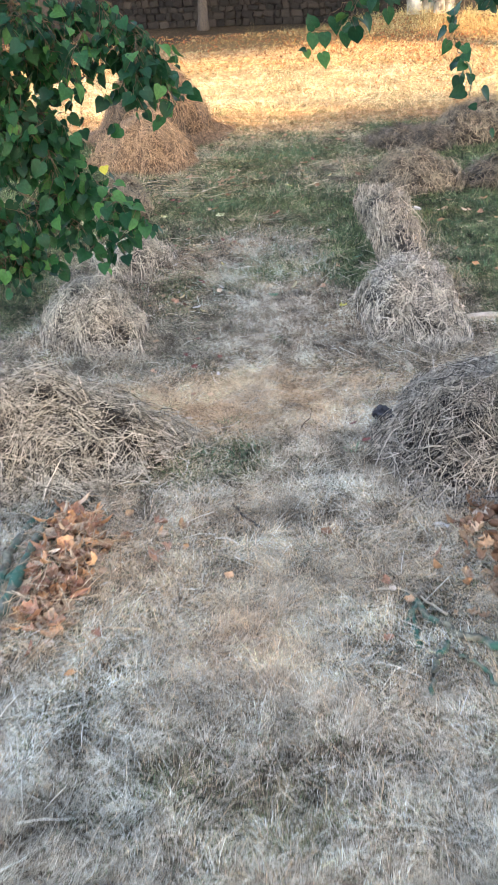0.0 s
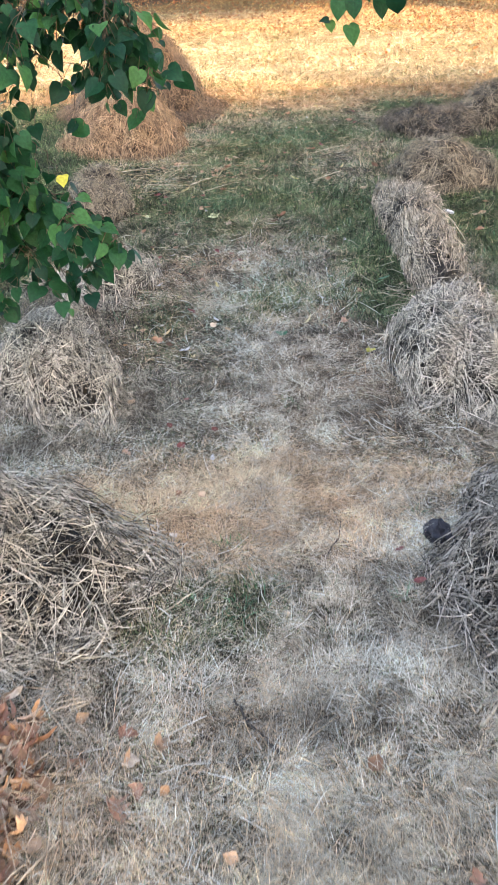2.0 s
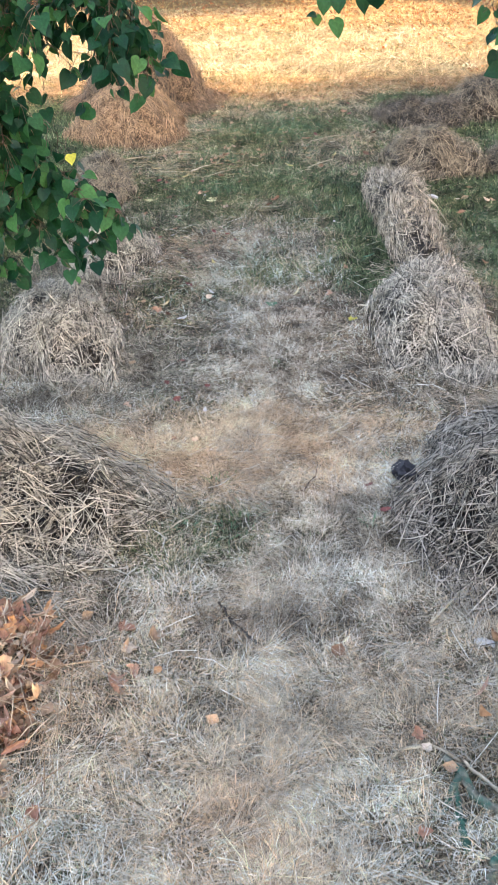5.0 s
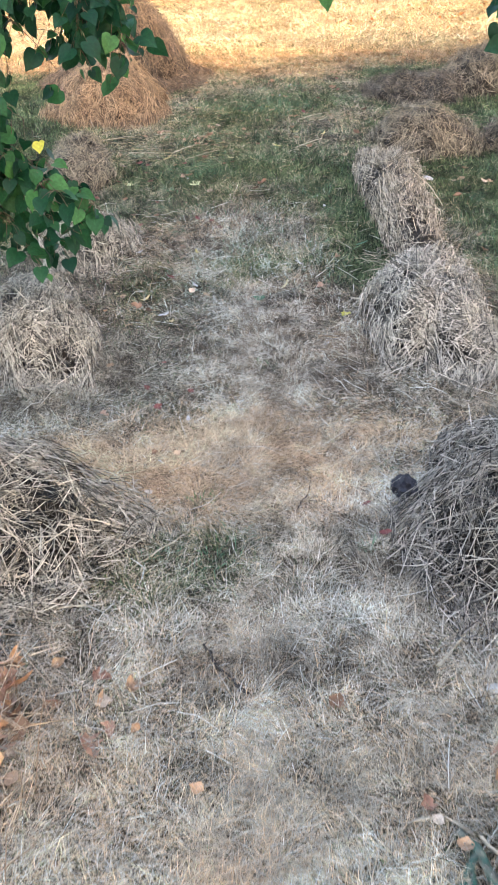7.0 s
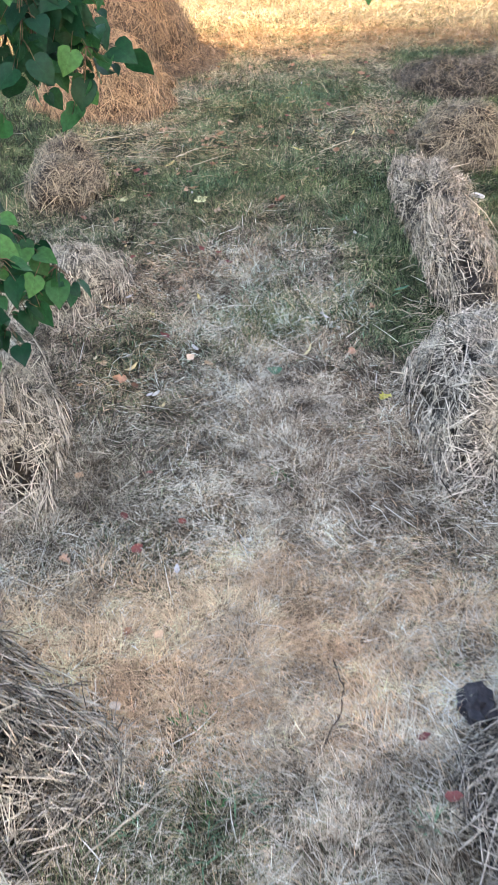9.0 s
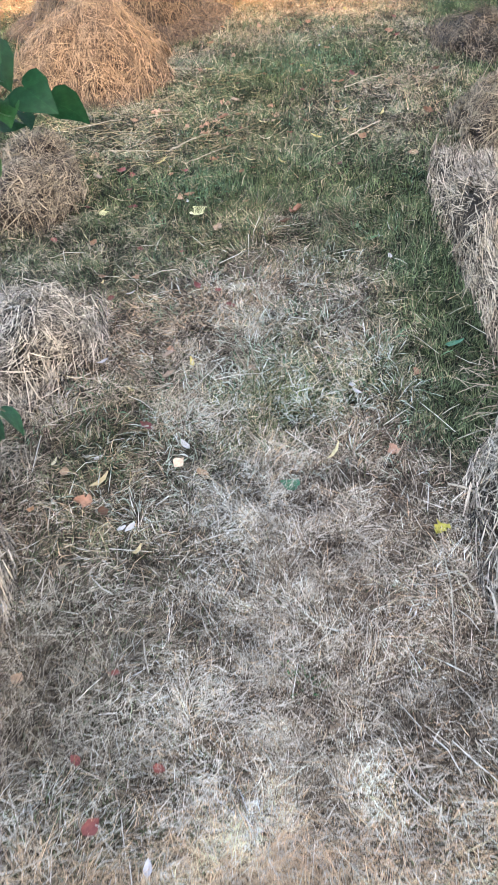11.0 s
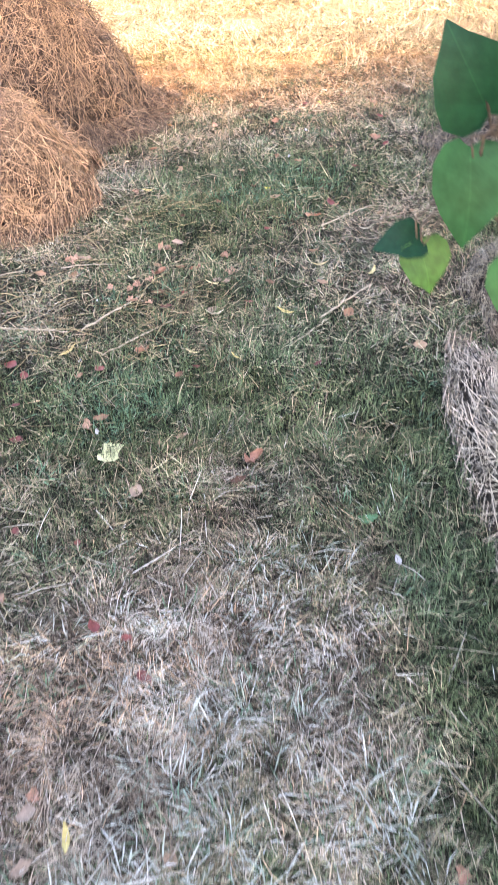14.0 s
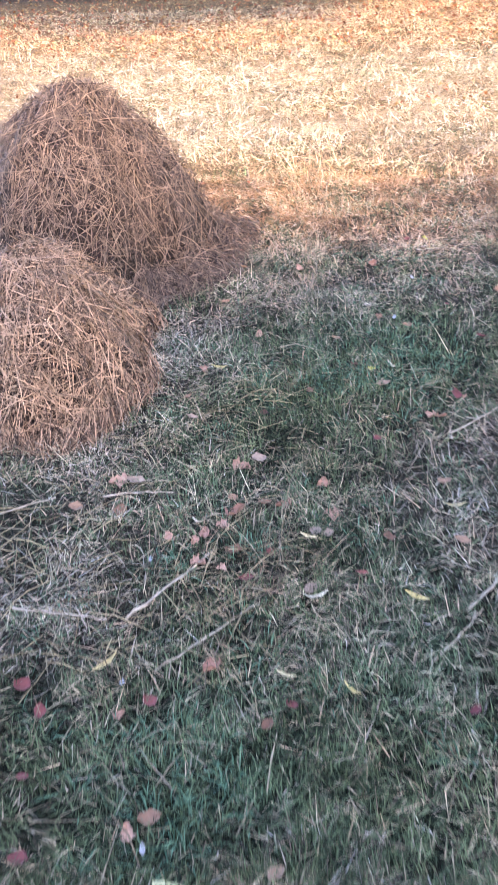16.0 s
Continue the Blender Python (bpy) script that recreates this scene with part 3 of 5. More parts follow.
def hay_heap(label, cx, cy, rx, ry, turn, h, stalks, colours, seed, peak=1.0, long=0.13, thick=0.0032, flow=0.0, fringe=1.08, loft=1.0, bell=False, near=False, flat=2.0, calm=0.0, category="hay heap"):
    """A heap of raked hay: a lumpy mound, matted, under a coat of loose stalks. peak below 1 is a dome, above it a cone."""
    g = np.random.default_rng(seed)
    ct, st = math.cos(radians(turn)), math.sin(radians(turn))

    def surface(rad, ang):
        lump = 1 + (1 - calm) * 0.14 * np.sin(2 * ang + seed) + 0.09 * np.sin(3 * ang + 2.1 * seed) + 0.05 * np.sin(7 * ang + seed * 0.7)
        cu, sv = np.cos(ang), np.sin(ang)
        if flat > 2.5:      # a windrow keeps its width to the ends
            cu, sv = np.sign(cu) * np.abs(cu) ** 0.7, np.sign(sv) * np.abs(sv) ** 0.7
        u, v = rad * rx * lump * cu, rad * ry * lump * sv
        x, y = cx + ct * u - st * v, cy + st * u + ct * v
        if bell:
            prof = 0.6 * np.clip(1 - (rad / 0.76) ** 2.4, 0, 1) ** 0.85 + 0.4 * np.clip(1 - rad, 0, 1) ** 0.9
        else:
            prof = np.clip(1 - np.clip(rad, 0, 1) ** flat, 0, 1) ** peak
        rough = 0.4 + 0.9 * field_noise(x, y, 0.17, seed + 40) + 0.35 * field_noise(x, y, 0.09, seed + 45)
        z = h * prof * (calm + (1 - calm) * rough) + 0.035 * (field_noise(x, y, 0.05, seed + 50) - 0.5) * (rad < 0.97)
        return np.stack([x, y, z + heights(x, y)], -1)

    thing = tagged(new("hay_heap"), label, category, "hay heaps along the lawn")
    thing.location = (cx, cy, 0)
    na, nr = 64, 20
    ang, rad = np.meshgrid(np.arange(na) * 6.2832 / na, np.linspace(0.0, 1.0, nr), indexing="ij")
    p = surface(rad.ravel(), ang.ravel())
    p[:, 2] = np.where(rad.ravel() > 0.99, -0.02, p[:, 2] - 0.012)
    k = np.arange(na * nr).reshape(na, nr)
    kn = np.roll(k, -1, 0)
    q = np.stack([k[:, :-1], k[:, 1:], kn[:, 1:], kn[:, :-1]], -1).reshape(-1, 4)
    off = np.array((cx, cy, 0.0))
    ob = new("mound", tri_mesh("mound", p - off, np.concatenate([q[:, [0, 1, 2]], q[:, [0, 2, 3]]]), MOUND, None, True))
    ob.parent = thing

    def coat(name, n, sides, lo, hi, ln, wd, colour_shift):
        rad = np.sqrt(g.random(int(n * 1.6))) * fringe
        ang = g.uniform(0, 6.2832, len(rad))
        c = surface(np.minimum(rad, 1.0), ang)
        clump = 0.6 * field_noise(c[:, 0] + c[:, 2], c[:, 1] - c[:, 2], 0.065, seed + 70) + 0.4 * field_noise(c[:, 0], c[:, 1] + c[:, 2], 0.15, seed + 71)
        kept = g.random(len(rad)) < np.clip(2.2 * clump - 0.45, 0.25 if flow < 0.3 else 0.6, 1)
        rad, ang = rad[kept][:n], ang[kept][:n]
        n = len(rad)
        c = surface(np.minimum(rad, 1.0), ang)
        c[:, :2] += (c[:, :2] - np.array((cx, cy))) * (np.maximum(rad, 1.0) - 1.0)[:, None]
        e = 0.02
        du = surface(np.minimum(rad, 1.0) * (1 - e) , ang) - surface(np.minimum(rad, 1.0), ang)
        dv = surface(np.minimum(rad, 1.0), ang + e) - surface(np.minimum(rad, 1.0), ang)
        du /= np.linalg.norm(du, axis=1)[:, None] + 1e-9
        dv /= np.linalg.norm(dv, axis=1)[:, None] + 1e-9
        nor = np.cross(dv, du)
        nor *= np.sign(nor[:, 2:3] + 1e-9)
        nor[rad > 0.97] = (0, 0, 1)
        nor /= np.linalg.norm(nor, axis=1)[:, None] + 1e-9
        th = g.uniform(0, 6.2832, n)
        lean = g.random(n) < flow
        th = np.where(lean, g.normal(0, 0.45, n), th)
        th = np.where(g.random(n) < (0.35 if flow < 0.3 else 0.12), g.normal(1.57, 0.45, n), th)
        swirl = 12.5 * field_noise(c[:, 0], c[:, 1], 0.07, seed + 60)
        th = np.where(lean, th, th * 0.7 + swirl)
        way = du * np.cos(th)[:, None] + dv * np.sin(th)[:, None] + nor * g.normal(0.05, 0.26 * loft, n)[:, None]
        c = c + nor * g.uniform(lo, hi * loft, n)[:, None]
        c[:, 2] = np.maximum(c[:, 2], 0.004)
        # colour_shift tints by depth: inner stalks dark as if shaded, outer ones pale
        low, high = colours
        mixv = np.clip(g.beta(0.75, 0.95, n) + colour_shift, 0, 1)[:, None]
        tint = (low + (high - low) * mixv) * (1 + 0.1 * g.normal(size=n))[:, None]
        length = np.clip(g.gamma(5.0, ln / 5.0, n), ln * 0.3, ln * 2.4)
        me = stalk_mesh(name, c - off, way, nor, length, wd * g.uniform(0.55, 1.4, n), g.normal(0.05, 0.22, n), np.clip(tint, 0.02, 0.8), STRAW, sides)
        o = tagged(new(name, me), kind="stuff")
        o.parent = thing

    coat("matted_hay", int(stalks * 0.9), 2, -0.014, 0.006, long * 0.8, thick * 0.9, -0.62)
    coat("loose_straw", int(stalks * (1.05 if near else 1.3)), 3 if near else 2, -0.004, 0.042, long * 0.85, thick * 0.95, 0.03)
    coat("long_straw", int(stalks * 0.07), 3, 0.012, 0.04, long * 1.5, thick * 1.1, 0.4)
    return thing


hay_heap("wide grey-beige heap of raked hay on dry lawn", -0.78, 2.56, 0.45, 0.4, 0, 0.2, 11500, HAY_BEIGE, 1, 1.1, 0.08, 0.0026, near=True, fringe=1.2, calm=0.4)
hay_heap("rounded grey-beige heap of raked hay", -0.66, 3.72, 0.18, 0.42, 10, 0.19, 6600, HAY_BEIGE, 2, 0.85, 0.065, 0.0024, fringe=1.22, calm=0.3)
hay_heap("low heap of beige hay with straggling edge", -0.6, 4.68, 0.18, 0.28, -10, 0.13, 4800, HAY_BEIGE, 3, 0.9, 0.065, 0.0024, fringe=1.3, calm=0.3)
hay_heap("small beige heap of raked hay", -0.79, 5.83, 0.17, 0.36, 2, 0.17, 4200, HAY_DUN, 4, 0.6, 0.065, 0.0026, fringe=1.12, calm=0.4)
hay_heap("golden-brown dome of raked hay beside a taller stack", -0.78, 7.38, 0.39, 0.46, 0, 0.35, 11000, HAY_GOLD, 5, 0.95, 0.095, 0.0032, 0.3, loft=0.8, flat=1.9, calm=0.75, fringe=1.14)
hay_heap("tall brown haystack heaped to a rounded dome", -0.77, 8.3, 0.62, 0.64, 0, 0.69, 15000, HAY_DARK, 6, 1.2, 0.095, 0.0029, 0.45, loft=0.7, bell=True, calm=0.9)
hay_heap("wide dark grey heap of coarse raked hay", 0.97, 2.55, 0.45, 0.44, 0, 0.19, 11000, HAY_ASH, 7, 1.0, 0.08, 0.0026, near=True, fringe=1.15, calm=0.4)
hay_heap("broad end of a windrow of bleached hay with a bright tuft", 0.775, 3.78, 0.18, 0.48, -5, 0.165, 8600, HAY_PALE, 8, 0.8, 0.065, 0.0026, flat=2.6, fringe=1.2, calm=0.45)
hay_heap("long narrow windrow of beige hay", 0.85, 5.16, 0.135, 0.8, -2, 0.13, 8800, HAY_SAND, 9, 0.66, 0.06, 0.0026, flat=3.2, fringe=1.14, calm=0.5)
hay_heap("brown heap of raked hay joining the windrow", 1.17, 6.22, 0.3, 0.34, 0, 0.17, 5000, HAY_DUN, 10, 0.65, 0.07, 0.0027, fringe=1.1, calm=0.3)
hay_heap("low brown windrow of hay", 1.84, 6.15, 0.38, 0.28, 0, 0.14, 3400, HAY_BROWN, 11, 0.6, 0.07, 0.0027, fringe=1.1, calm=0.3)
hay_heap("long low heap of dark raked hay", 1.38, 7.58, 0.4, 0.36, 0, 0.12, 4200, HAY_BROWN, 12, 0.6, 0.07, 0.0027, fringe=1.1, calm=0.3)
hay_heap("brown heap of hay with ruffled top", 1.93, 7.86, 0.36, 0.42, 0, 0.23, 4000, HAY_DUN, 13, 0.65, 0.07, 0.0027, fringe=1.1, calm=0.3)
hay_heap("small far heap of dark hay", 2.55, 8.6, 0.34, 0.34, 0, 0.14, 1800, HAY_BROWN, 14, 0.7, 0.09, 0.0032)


def strewn(count, x0, x1, y0, y1, long, thick, low, high, seed, lift=0.0):
    """Single stalks lying loose on the lawn."""
    g = np.random.default_rng(seed)
    x, y, a = g.uniform(x0, x1, count), g.uniform(y0, y1, count), g.uniform(0, 6.283, count)
    mid = np.c_[x, y, heights(x, y) + g.uniform(0.008, 0.02, count)]
    mid[:, 2] += lift * g.random(count)
    way = np.c_[np.cos(a), np.sin(a), g.normal(0, 0.06, count)]
    up = np.tile(np.array((0.0, 0.0, 1.0)), (count, 1))
    tint = low + (high - low) * g.random(count)[:, None]
    me = stalk_mesh("strewn_straw", mid, way, up, np.clip(g.gamma(4, long / 4, count), 0.03, 0.4), thick * g.uniform(0.6, 1.3, count), g.normal(0, 0.3, count), tint, STRAW)
    return tagged(new("strewn_straw", me), "loose pale straw stalks scattered on the lawn", "straw", kind="stuff")


strewn(460, -0.75, 0.95, 5.4, 8.0, 0.07, 0.003, np.array((0.2, 0.15, 0.085)), np.array((0.52, 0.42, 0.27)), 31)
strewn(260, 0.6, 1.02, 4.1, 4.5, 0.07, 0.0025, HAY_SAND[0], HAY_SAND[1], 36, 0.02)
strewn(160, -0.72, -0.36, 4.25, 4.5, 0.07, 0.0025, HAY_SAND[0], HAY_PALE[1], 37, 0.02)
strewn(240, -0.58, -0.32, 1.45, 2.15, 0.085, 0.0026, np.array((0.3, 0.18, 0.1)), np.array((0.7, 0.53, 0.36)), 34, 0.05)
strewn(140, 0.58, 0.9, 1.5, 2.2, 0.1, 0.0028, HAY_BROWN[0], np.array((0.5, 0.4, 0.3)), 35)
strewn(420, -0.6, 0.7, 1.0, 5.4, 0.08, 0.0026, np.array((0.42, 0.36, 0.27)), np.array((0.74, 0.68, 0.57)), 32)
strewn(520, -0.95, 0.1, 6.0, 7.2, 0.09, 0.0028, np.array((0.2, 0.14, 0.07)), np.array((0.55, 0.42, 0.22)), 33)


# ---- leaves ----
def leaf_data(name, length, wide, kind, curl, fold, seed, material):
    """A leaf with a midrib fold, curled lengthwise. kind: heart, oval, lobed or ribbon."""
    g = random.Random(seed)
    if kind == "heart":
        prof = [(-0.10, 0.16), (-0.06, 0.38), (0.12, 0.52), (0.35, 0.5), (0.6, 0.36), (0.82, 0.16), (1.0, 0.01)]
    elif kind == "oval":
        prof = [(0.0, 0.03), (0.12, 0.25), (0.35, 0.42), (0.6, 0.4), (0.82, 0.22), (1.0, 0.01)]
    elif kind == "lobed":
        prof = [(0.0, 0.06), (0.1, 0.3), (0.22, 0.5), (0.34, 0.24), (0.52, 0.46), (0.66, 0.2), (0.8, 0.24), (1.0, 0.01)]
    elif kind == "tulip":
        prof = [(0.0, 0.1), (0.04, 0.36), (0.25, 0.5), (0.48, 0.36), (0.7, 0.4), (0.92, 0.47), (0.98, 0.2)]
    else:
        prof = [(0.0, 0.05), (0.3, 0.16), (0.65, 0.17), (1.0, 0.02)]
    bm = bmesh.new()
    rows = []
    for s, w in prof:
        row = []
        for k in (-1.0, -0.55, 0.0, 0.55, 1.0):
            jag = 1 + (g.uniform(-0.09, 0.09) if kind == "heart" else 0.0 if kind == "tulip" else g.uniform(-0.28, 0.2)) * (abs(k) == 1)
            x = k * w * wide * jag
            back = -0.09 * length * abs(k) if kind == "heart" and s < 0.2 else 0
            y = s * length + back + (g.uniform(-0.02, 0.02) * length if abs(k) == 1 else 0)
            z = fold * abs(x) + curl * length * ((s - 0.45) ** 2) + g.uniform(-0.012, 0.012) * length
            if kind == "lobed" and abs(k) == 1:
                z += g.uniform(-0.1, 0.22) * length
            row.append(bm.verts.new((x, y, z)))
        rows.append(row)
    for a, c in zip(rows, rows[1:]):
        for i in range(4):
            f = bm.faces.new((a[i], a[i + 1], c[i + 1], c[i]))
            f.smooth = True
    me = bpy.data.meshes.new(name)
    bm.to_mesh(me)
    bm.free()
    me.materials.append(material)
    return me


def tube(bm, points, radii, sides=6):
    """A tapering tube along points, closed at both ends."""
    rings = []
    pts = [Vector(p) for p in points]
    for i, p in enumerate(pts):
        d = (pts[min(i + 1, len(pts) - 1)] - pts[max(i - 1, 0)]).normalized()
        u = d.orthogonal().normalized()
        w = d.cross(u)
        rings.append([bm.verts.new(p + (u * math.cos(6.2832 * k / sides) + w * math.sin(6.2832 * k / sides)) * radii[i]) for k in range(sides)])
    for a, c in zip(rings, rings[1:]):
        best = min(range(sides), key=lambda s: (a[0].co - c[s].co).length)
        for k in range(sides):
            f = bm.faces.new((a[k], a[(k + 1) % sides], c[(k + 1 + best) % sides], c[(k + best) % sides]))
            f.smooth = True
    bm.faces.new(rings[0][::-1])
    bm.faces.new(rings[-1])


def smooth_line(points, steps, wobble=0.0, g=None):
    """A curve through the points, with a little unevenness."""
    pts = [Vector(p) for p in points]
    pts = [pts[0] * 2 - pts[1]] + pts + [pts[-1] * 2 - pts[-2]]
    out = []
    for i in range(1, len(pts) - 2):
        for s in range(steps):
            t = s / steps
            a, b2, c, d = pts[i - 1:i + 3]
            out.append(0.5 * (2 * b2 + (c - a) * t + (2 * a - 5 * b2 + 4 * c - d) * t * t + (3 * b2 - a - 3 * c + d) * t ** 3))
    out.append(pts[-2])
    if g and wobble:
        out = [p + Vector((g.gauss(0, wobble), g.gauss(0, wobble), g.gauss(0, wobble))) for p in out]
    return out


def lay_leaf(me, x, y, yaw, tilt=0.0, roll=0.0, z=0.014, scale=1.0):
    return Matrix.Translation((x, y, float(heights(np.array([x]), np.array([y]))[0]) + z)) @ pose(0, 0, 0, tilt, roll, yaw) @ Matrix.Scale(scale, 4)


FALLEN = {
    "yellow": leaf_data("fallen_leaf", 0.055, 0.055, "lobed", 0.3, 0.25, 1, YELLOW_LEAF),
    "pale": leaf_data("fallen_leaf", 0.075, 0.056, "tulip", 0.1, 0.08, 2, PALE_LEAF),
    "brown": leaf_data("fallen_leaf", 0.055, 0.05, "oval", 0.9, 0.5, 3, BROWN_LEAF),
    "orange": leaf_data("fallen_leaf", 0.06, 0.055, "oval", 0.8, 0.55, 4, ORANGE_LEAF),
    "pink": leaf_data("fallen_leaf", 0.055, 0.05, "lobed", 0.5, 0.3, 5, PINK_LEAF),
    "red": leaf_data("fallen_leaf", 0.05, 0.045, "oval", 0.7, 0.5, 6, RED_LEAF),
    "white": leaf_data("fallen_leaf", 0.05, 0.03, "oval", 0.8, 0.5, 7, WHITE_LEAF),
    "curl": leaf_data("fallen_leaf", 0.075, 0.055, "ribbon", 0.9, 0.6, 8, STRAW_LEAF),
    "green": leaf_data("fallen_leaf", 0.06, 0.05, "heart", 0.3, 0.2, 9, GREEN_FALLEN),
}
FALLEN_WORDS = {
    "yellow": "bright yellow fallen leaf lying on dry grass", "pale": "pale yellow lobed leaf lying flat on green lawn",
    "brown": "curled brown dead leaf lying on the lawn", "orange": "curled dry orange leaf lying on the lawn",
    "pink": "pinkish dry leaf lying on the lawn", "red": "small dark red leaf lying on the lawn",
    "white": "bleached whitish dry leaf on the lawn", "curl": "narrow curled straw-coloured leaf on the lawn",
    "green": "dark green fresh leaf fallen on the lawn",
}


def fallen_leaf(kind, x, y, yaw, scale=1.0, tilt=0.0, roll=0.0, z=0.016):
    ob = tagged(new("fallen_leaf", FALLEN[kind]), FALLEN_WORDS[kind], "leaf", "fallen leaves on the lawn")
    ob.matrix_world = lay_leaf(FALLEN[kind], x, y, yaw, tilt, roll, z, scale)
    return ob


r = random.Random(9)
fallen_leaf("pale", -0.152, 5.5, -12, 1.0)
fallen_leaf("yellow", 0.476, 3.85, 140, 0.72)
fallen_leaf("curl", -0.275, 4.06, 150, 0.9)
for x, y in ((0.35, 7.7), (-0.06, 7.54), (-0.23, 7.31), (0.45, 7.0), (-0.15, 8.35), (-0.12, 6.5), (-0.23, 6.43), (-0.17, 6.44), (0.05, 6.58), (-0.28, 5.9), (-0.21, 5.64), (-0.11, 6.34), (0.56, 7.12), (-0.17, 4.59), (0.5, 4.46), (-0.32, 5.07), (0.4, 4.09), (-0.3, 3.96), (-0.25, 2.06), (0.39, 1.7), (0.35, 1.49), (-0.35, 1.56),):
    fallen_leaf("pink", x, y, r.uniform(0, 360), 0.66 * r.uniform(0.75, 1.2), r.uniform(-18, 18), r.uniform(-18, 18))
for x, y in ((0.58, 7.77), (0.71, 8.54), (0.06, 5.92), (-0.42, 5.9), (-0.43, 5.77), (-0.37, 5.61), (0.38, 5.91), (-0.01, 6.38), (-0.19, 4.23), (-0.18, 5.2), (-0.02, 4.85), (-0.33, 5.28), (-0.06, 4.94), (0.38, 2.63), (0.41, 2.51),):
    fallen_leaf("red", x, y, r.uniform(0, 360), 0.63 * r.uniform(0.75, 1.2), r.uniform(-18, 18), r.uniform(-18, 18))
for x, y in ((0.11, 7.12), (0.23, 7.32), (-0.03, 6.99), (-0.25, 7.13), (-0.38, 6.59), (0.08, 6.24), (-0.0, 5.87), (-0.47, 6.58), (0.09, 6.46), (0.28, 6.42), (0.46, 6.42), (-0.48, 4.88), (-0.07, 4.05), (-0.28, 3.94), (-0.49, 5.35), (-0.15, 4.49), (-0.18, 4.58), (-0.42, 5.06), (-0.35, 3.46), (0.24, 1.94), (-0.36, 1.81), (0.45, 1.63), (-0.62, 2.52),):
    fallen_leaf("brown", x, y, r.uniform(0, 360), 0.66 * r.uniform(0.75, 1.2), r.uniform(-18, 18), r.uniform(-18, 18))
for x, y in ((0.28, 7.28), (0.58, 8.44),):
    fallen_leaf("yellow", x, y, r.uniform(0, 360), 0.62 * r.uniform(0.75, 1.2), r.uniform(-18, 18), r.uniform(-18, 18))
for x, y in ((-0.13, 8.16), (-0.12, 4.07), (-0.44, 3.94), (-0.12, 2.9), (-0.17, 2.91), (-0.19, 2.72), (-0.14, 1.92), (-0.01, 1.76), (0.39, 1.69), (-0.4, 1.4),):
    fallen_leaf("orange", x, y, r.uniform(0, 360), 0.46 * r.uniform(0.75, 1.2), r.uniform(-18, 18), r.uniform(-18, 18))
for x, y in ((0.49, 8.04), (0.4, 7.69), (-0.28, 6.0), (-0.19, 5.64), (-0.27, 6.36), (-0.37, 4.55), (-0.32, 4.12), (-0.21, 3.87), (0.34, 4.35), (0.32, 4.38), (-0.21, 3.85), (-0.33, 2.31),):
    fallen_leaf("white", x, y, r.uniform(0, 360), 0.57 * r.uniform(0.75, 1.2), r.uniform(-18, 18), r.uniform(-18, 18))
for x, y in ((0.11, 6.43), (-0.19, 6.51), (0.34, 6.22), (0.18, 5.95), (0.06, 6.0), (-0.34, 6.02), (-0.42, 5.04), (-0.17, 3.8), (-0.52, 5.58), (0.24, 4.07), (-0.11, 4.55), (-0.42, 4.1), (-0.27, 4.42),):
    fallen_leaf("curl", x, y, r.uniform(0, 360), 0.66 * r.uniform(0.75, 1.2), r.uniform(-18, 18), r.uniform(-18, 18))
for x, y in ((0.46, 5.26), (0.6, 4.57), (0.16, 3.98),):
    fallen_leaf("green", x, y, r.uniform(0, 360), 0.79 * r.uniform(0.75, 1.2), r.uniform(-18, 18), r.uniform(-18, 18))
for x, y in ((-0.51, 5.59),):
    fallen_leaf("pale", x, y, r.uniform(0, 360), 0.53 * r.uniform(0.75, 1.2), r.uniform(-18, 18), r.uniform(-18, 18))

r = random.Random(12)
for _ in range(64):
    fallen_leaf(r.choice(("brown", "pink", "pink", "brown", "curl", "red", "brown")), r.uniform(-0.65, 0.95), r.uniform(5.3, 8.5), r.uniform(0, 360), r.uniform(0.55, 1.0), r.uniform(-20, 20), r.uniform(-20, 20))
for _ in range(16):
    fallen_leaf(r.choice(("brown", "pink", "curl", "red", "white", "red")), r.uniform(-0.55, 0.6), r.uniform(3.1, 5.3), r.uniform(0, 360), r.uniform(0.45, 0.8), r.uniform(-20, 20), r.uniform(-20, 20))

for _ in range(26):
    fallen_leaf(r.choice(("brown", "orange", "brown", "pink")), r.uniform(1.08, 1.7), r.uniform(4.2, 5.7), r.uniform(0, 360), r.uniform(0.5, 0.9), r.uniform(-20, 20), r.uniform(-20, 20))


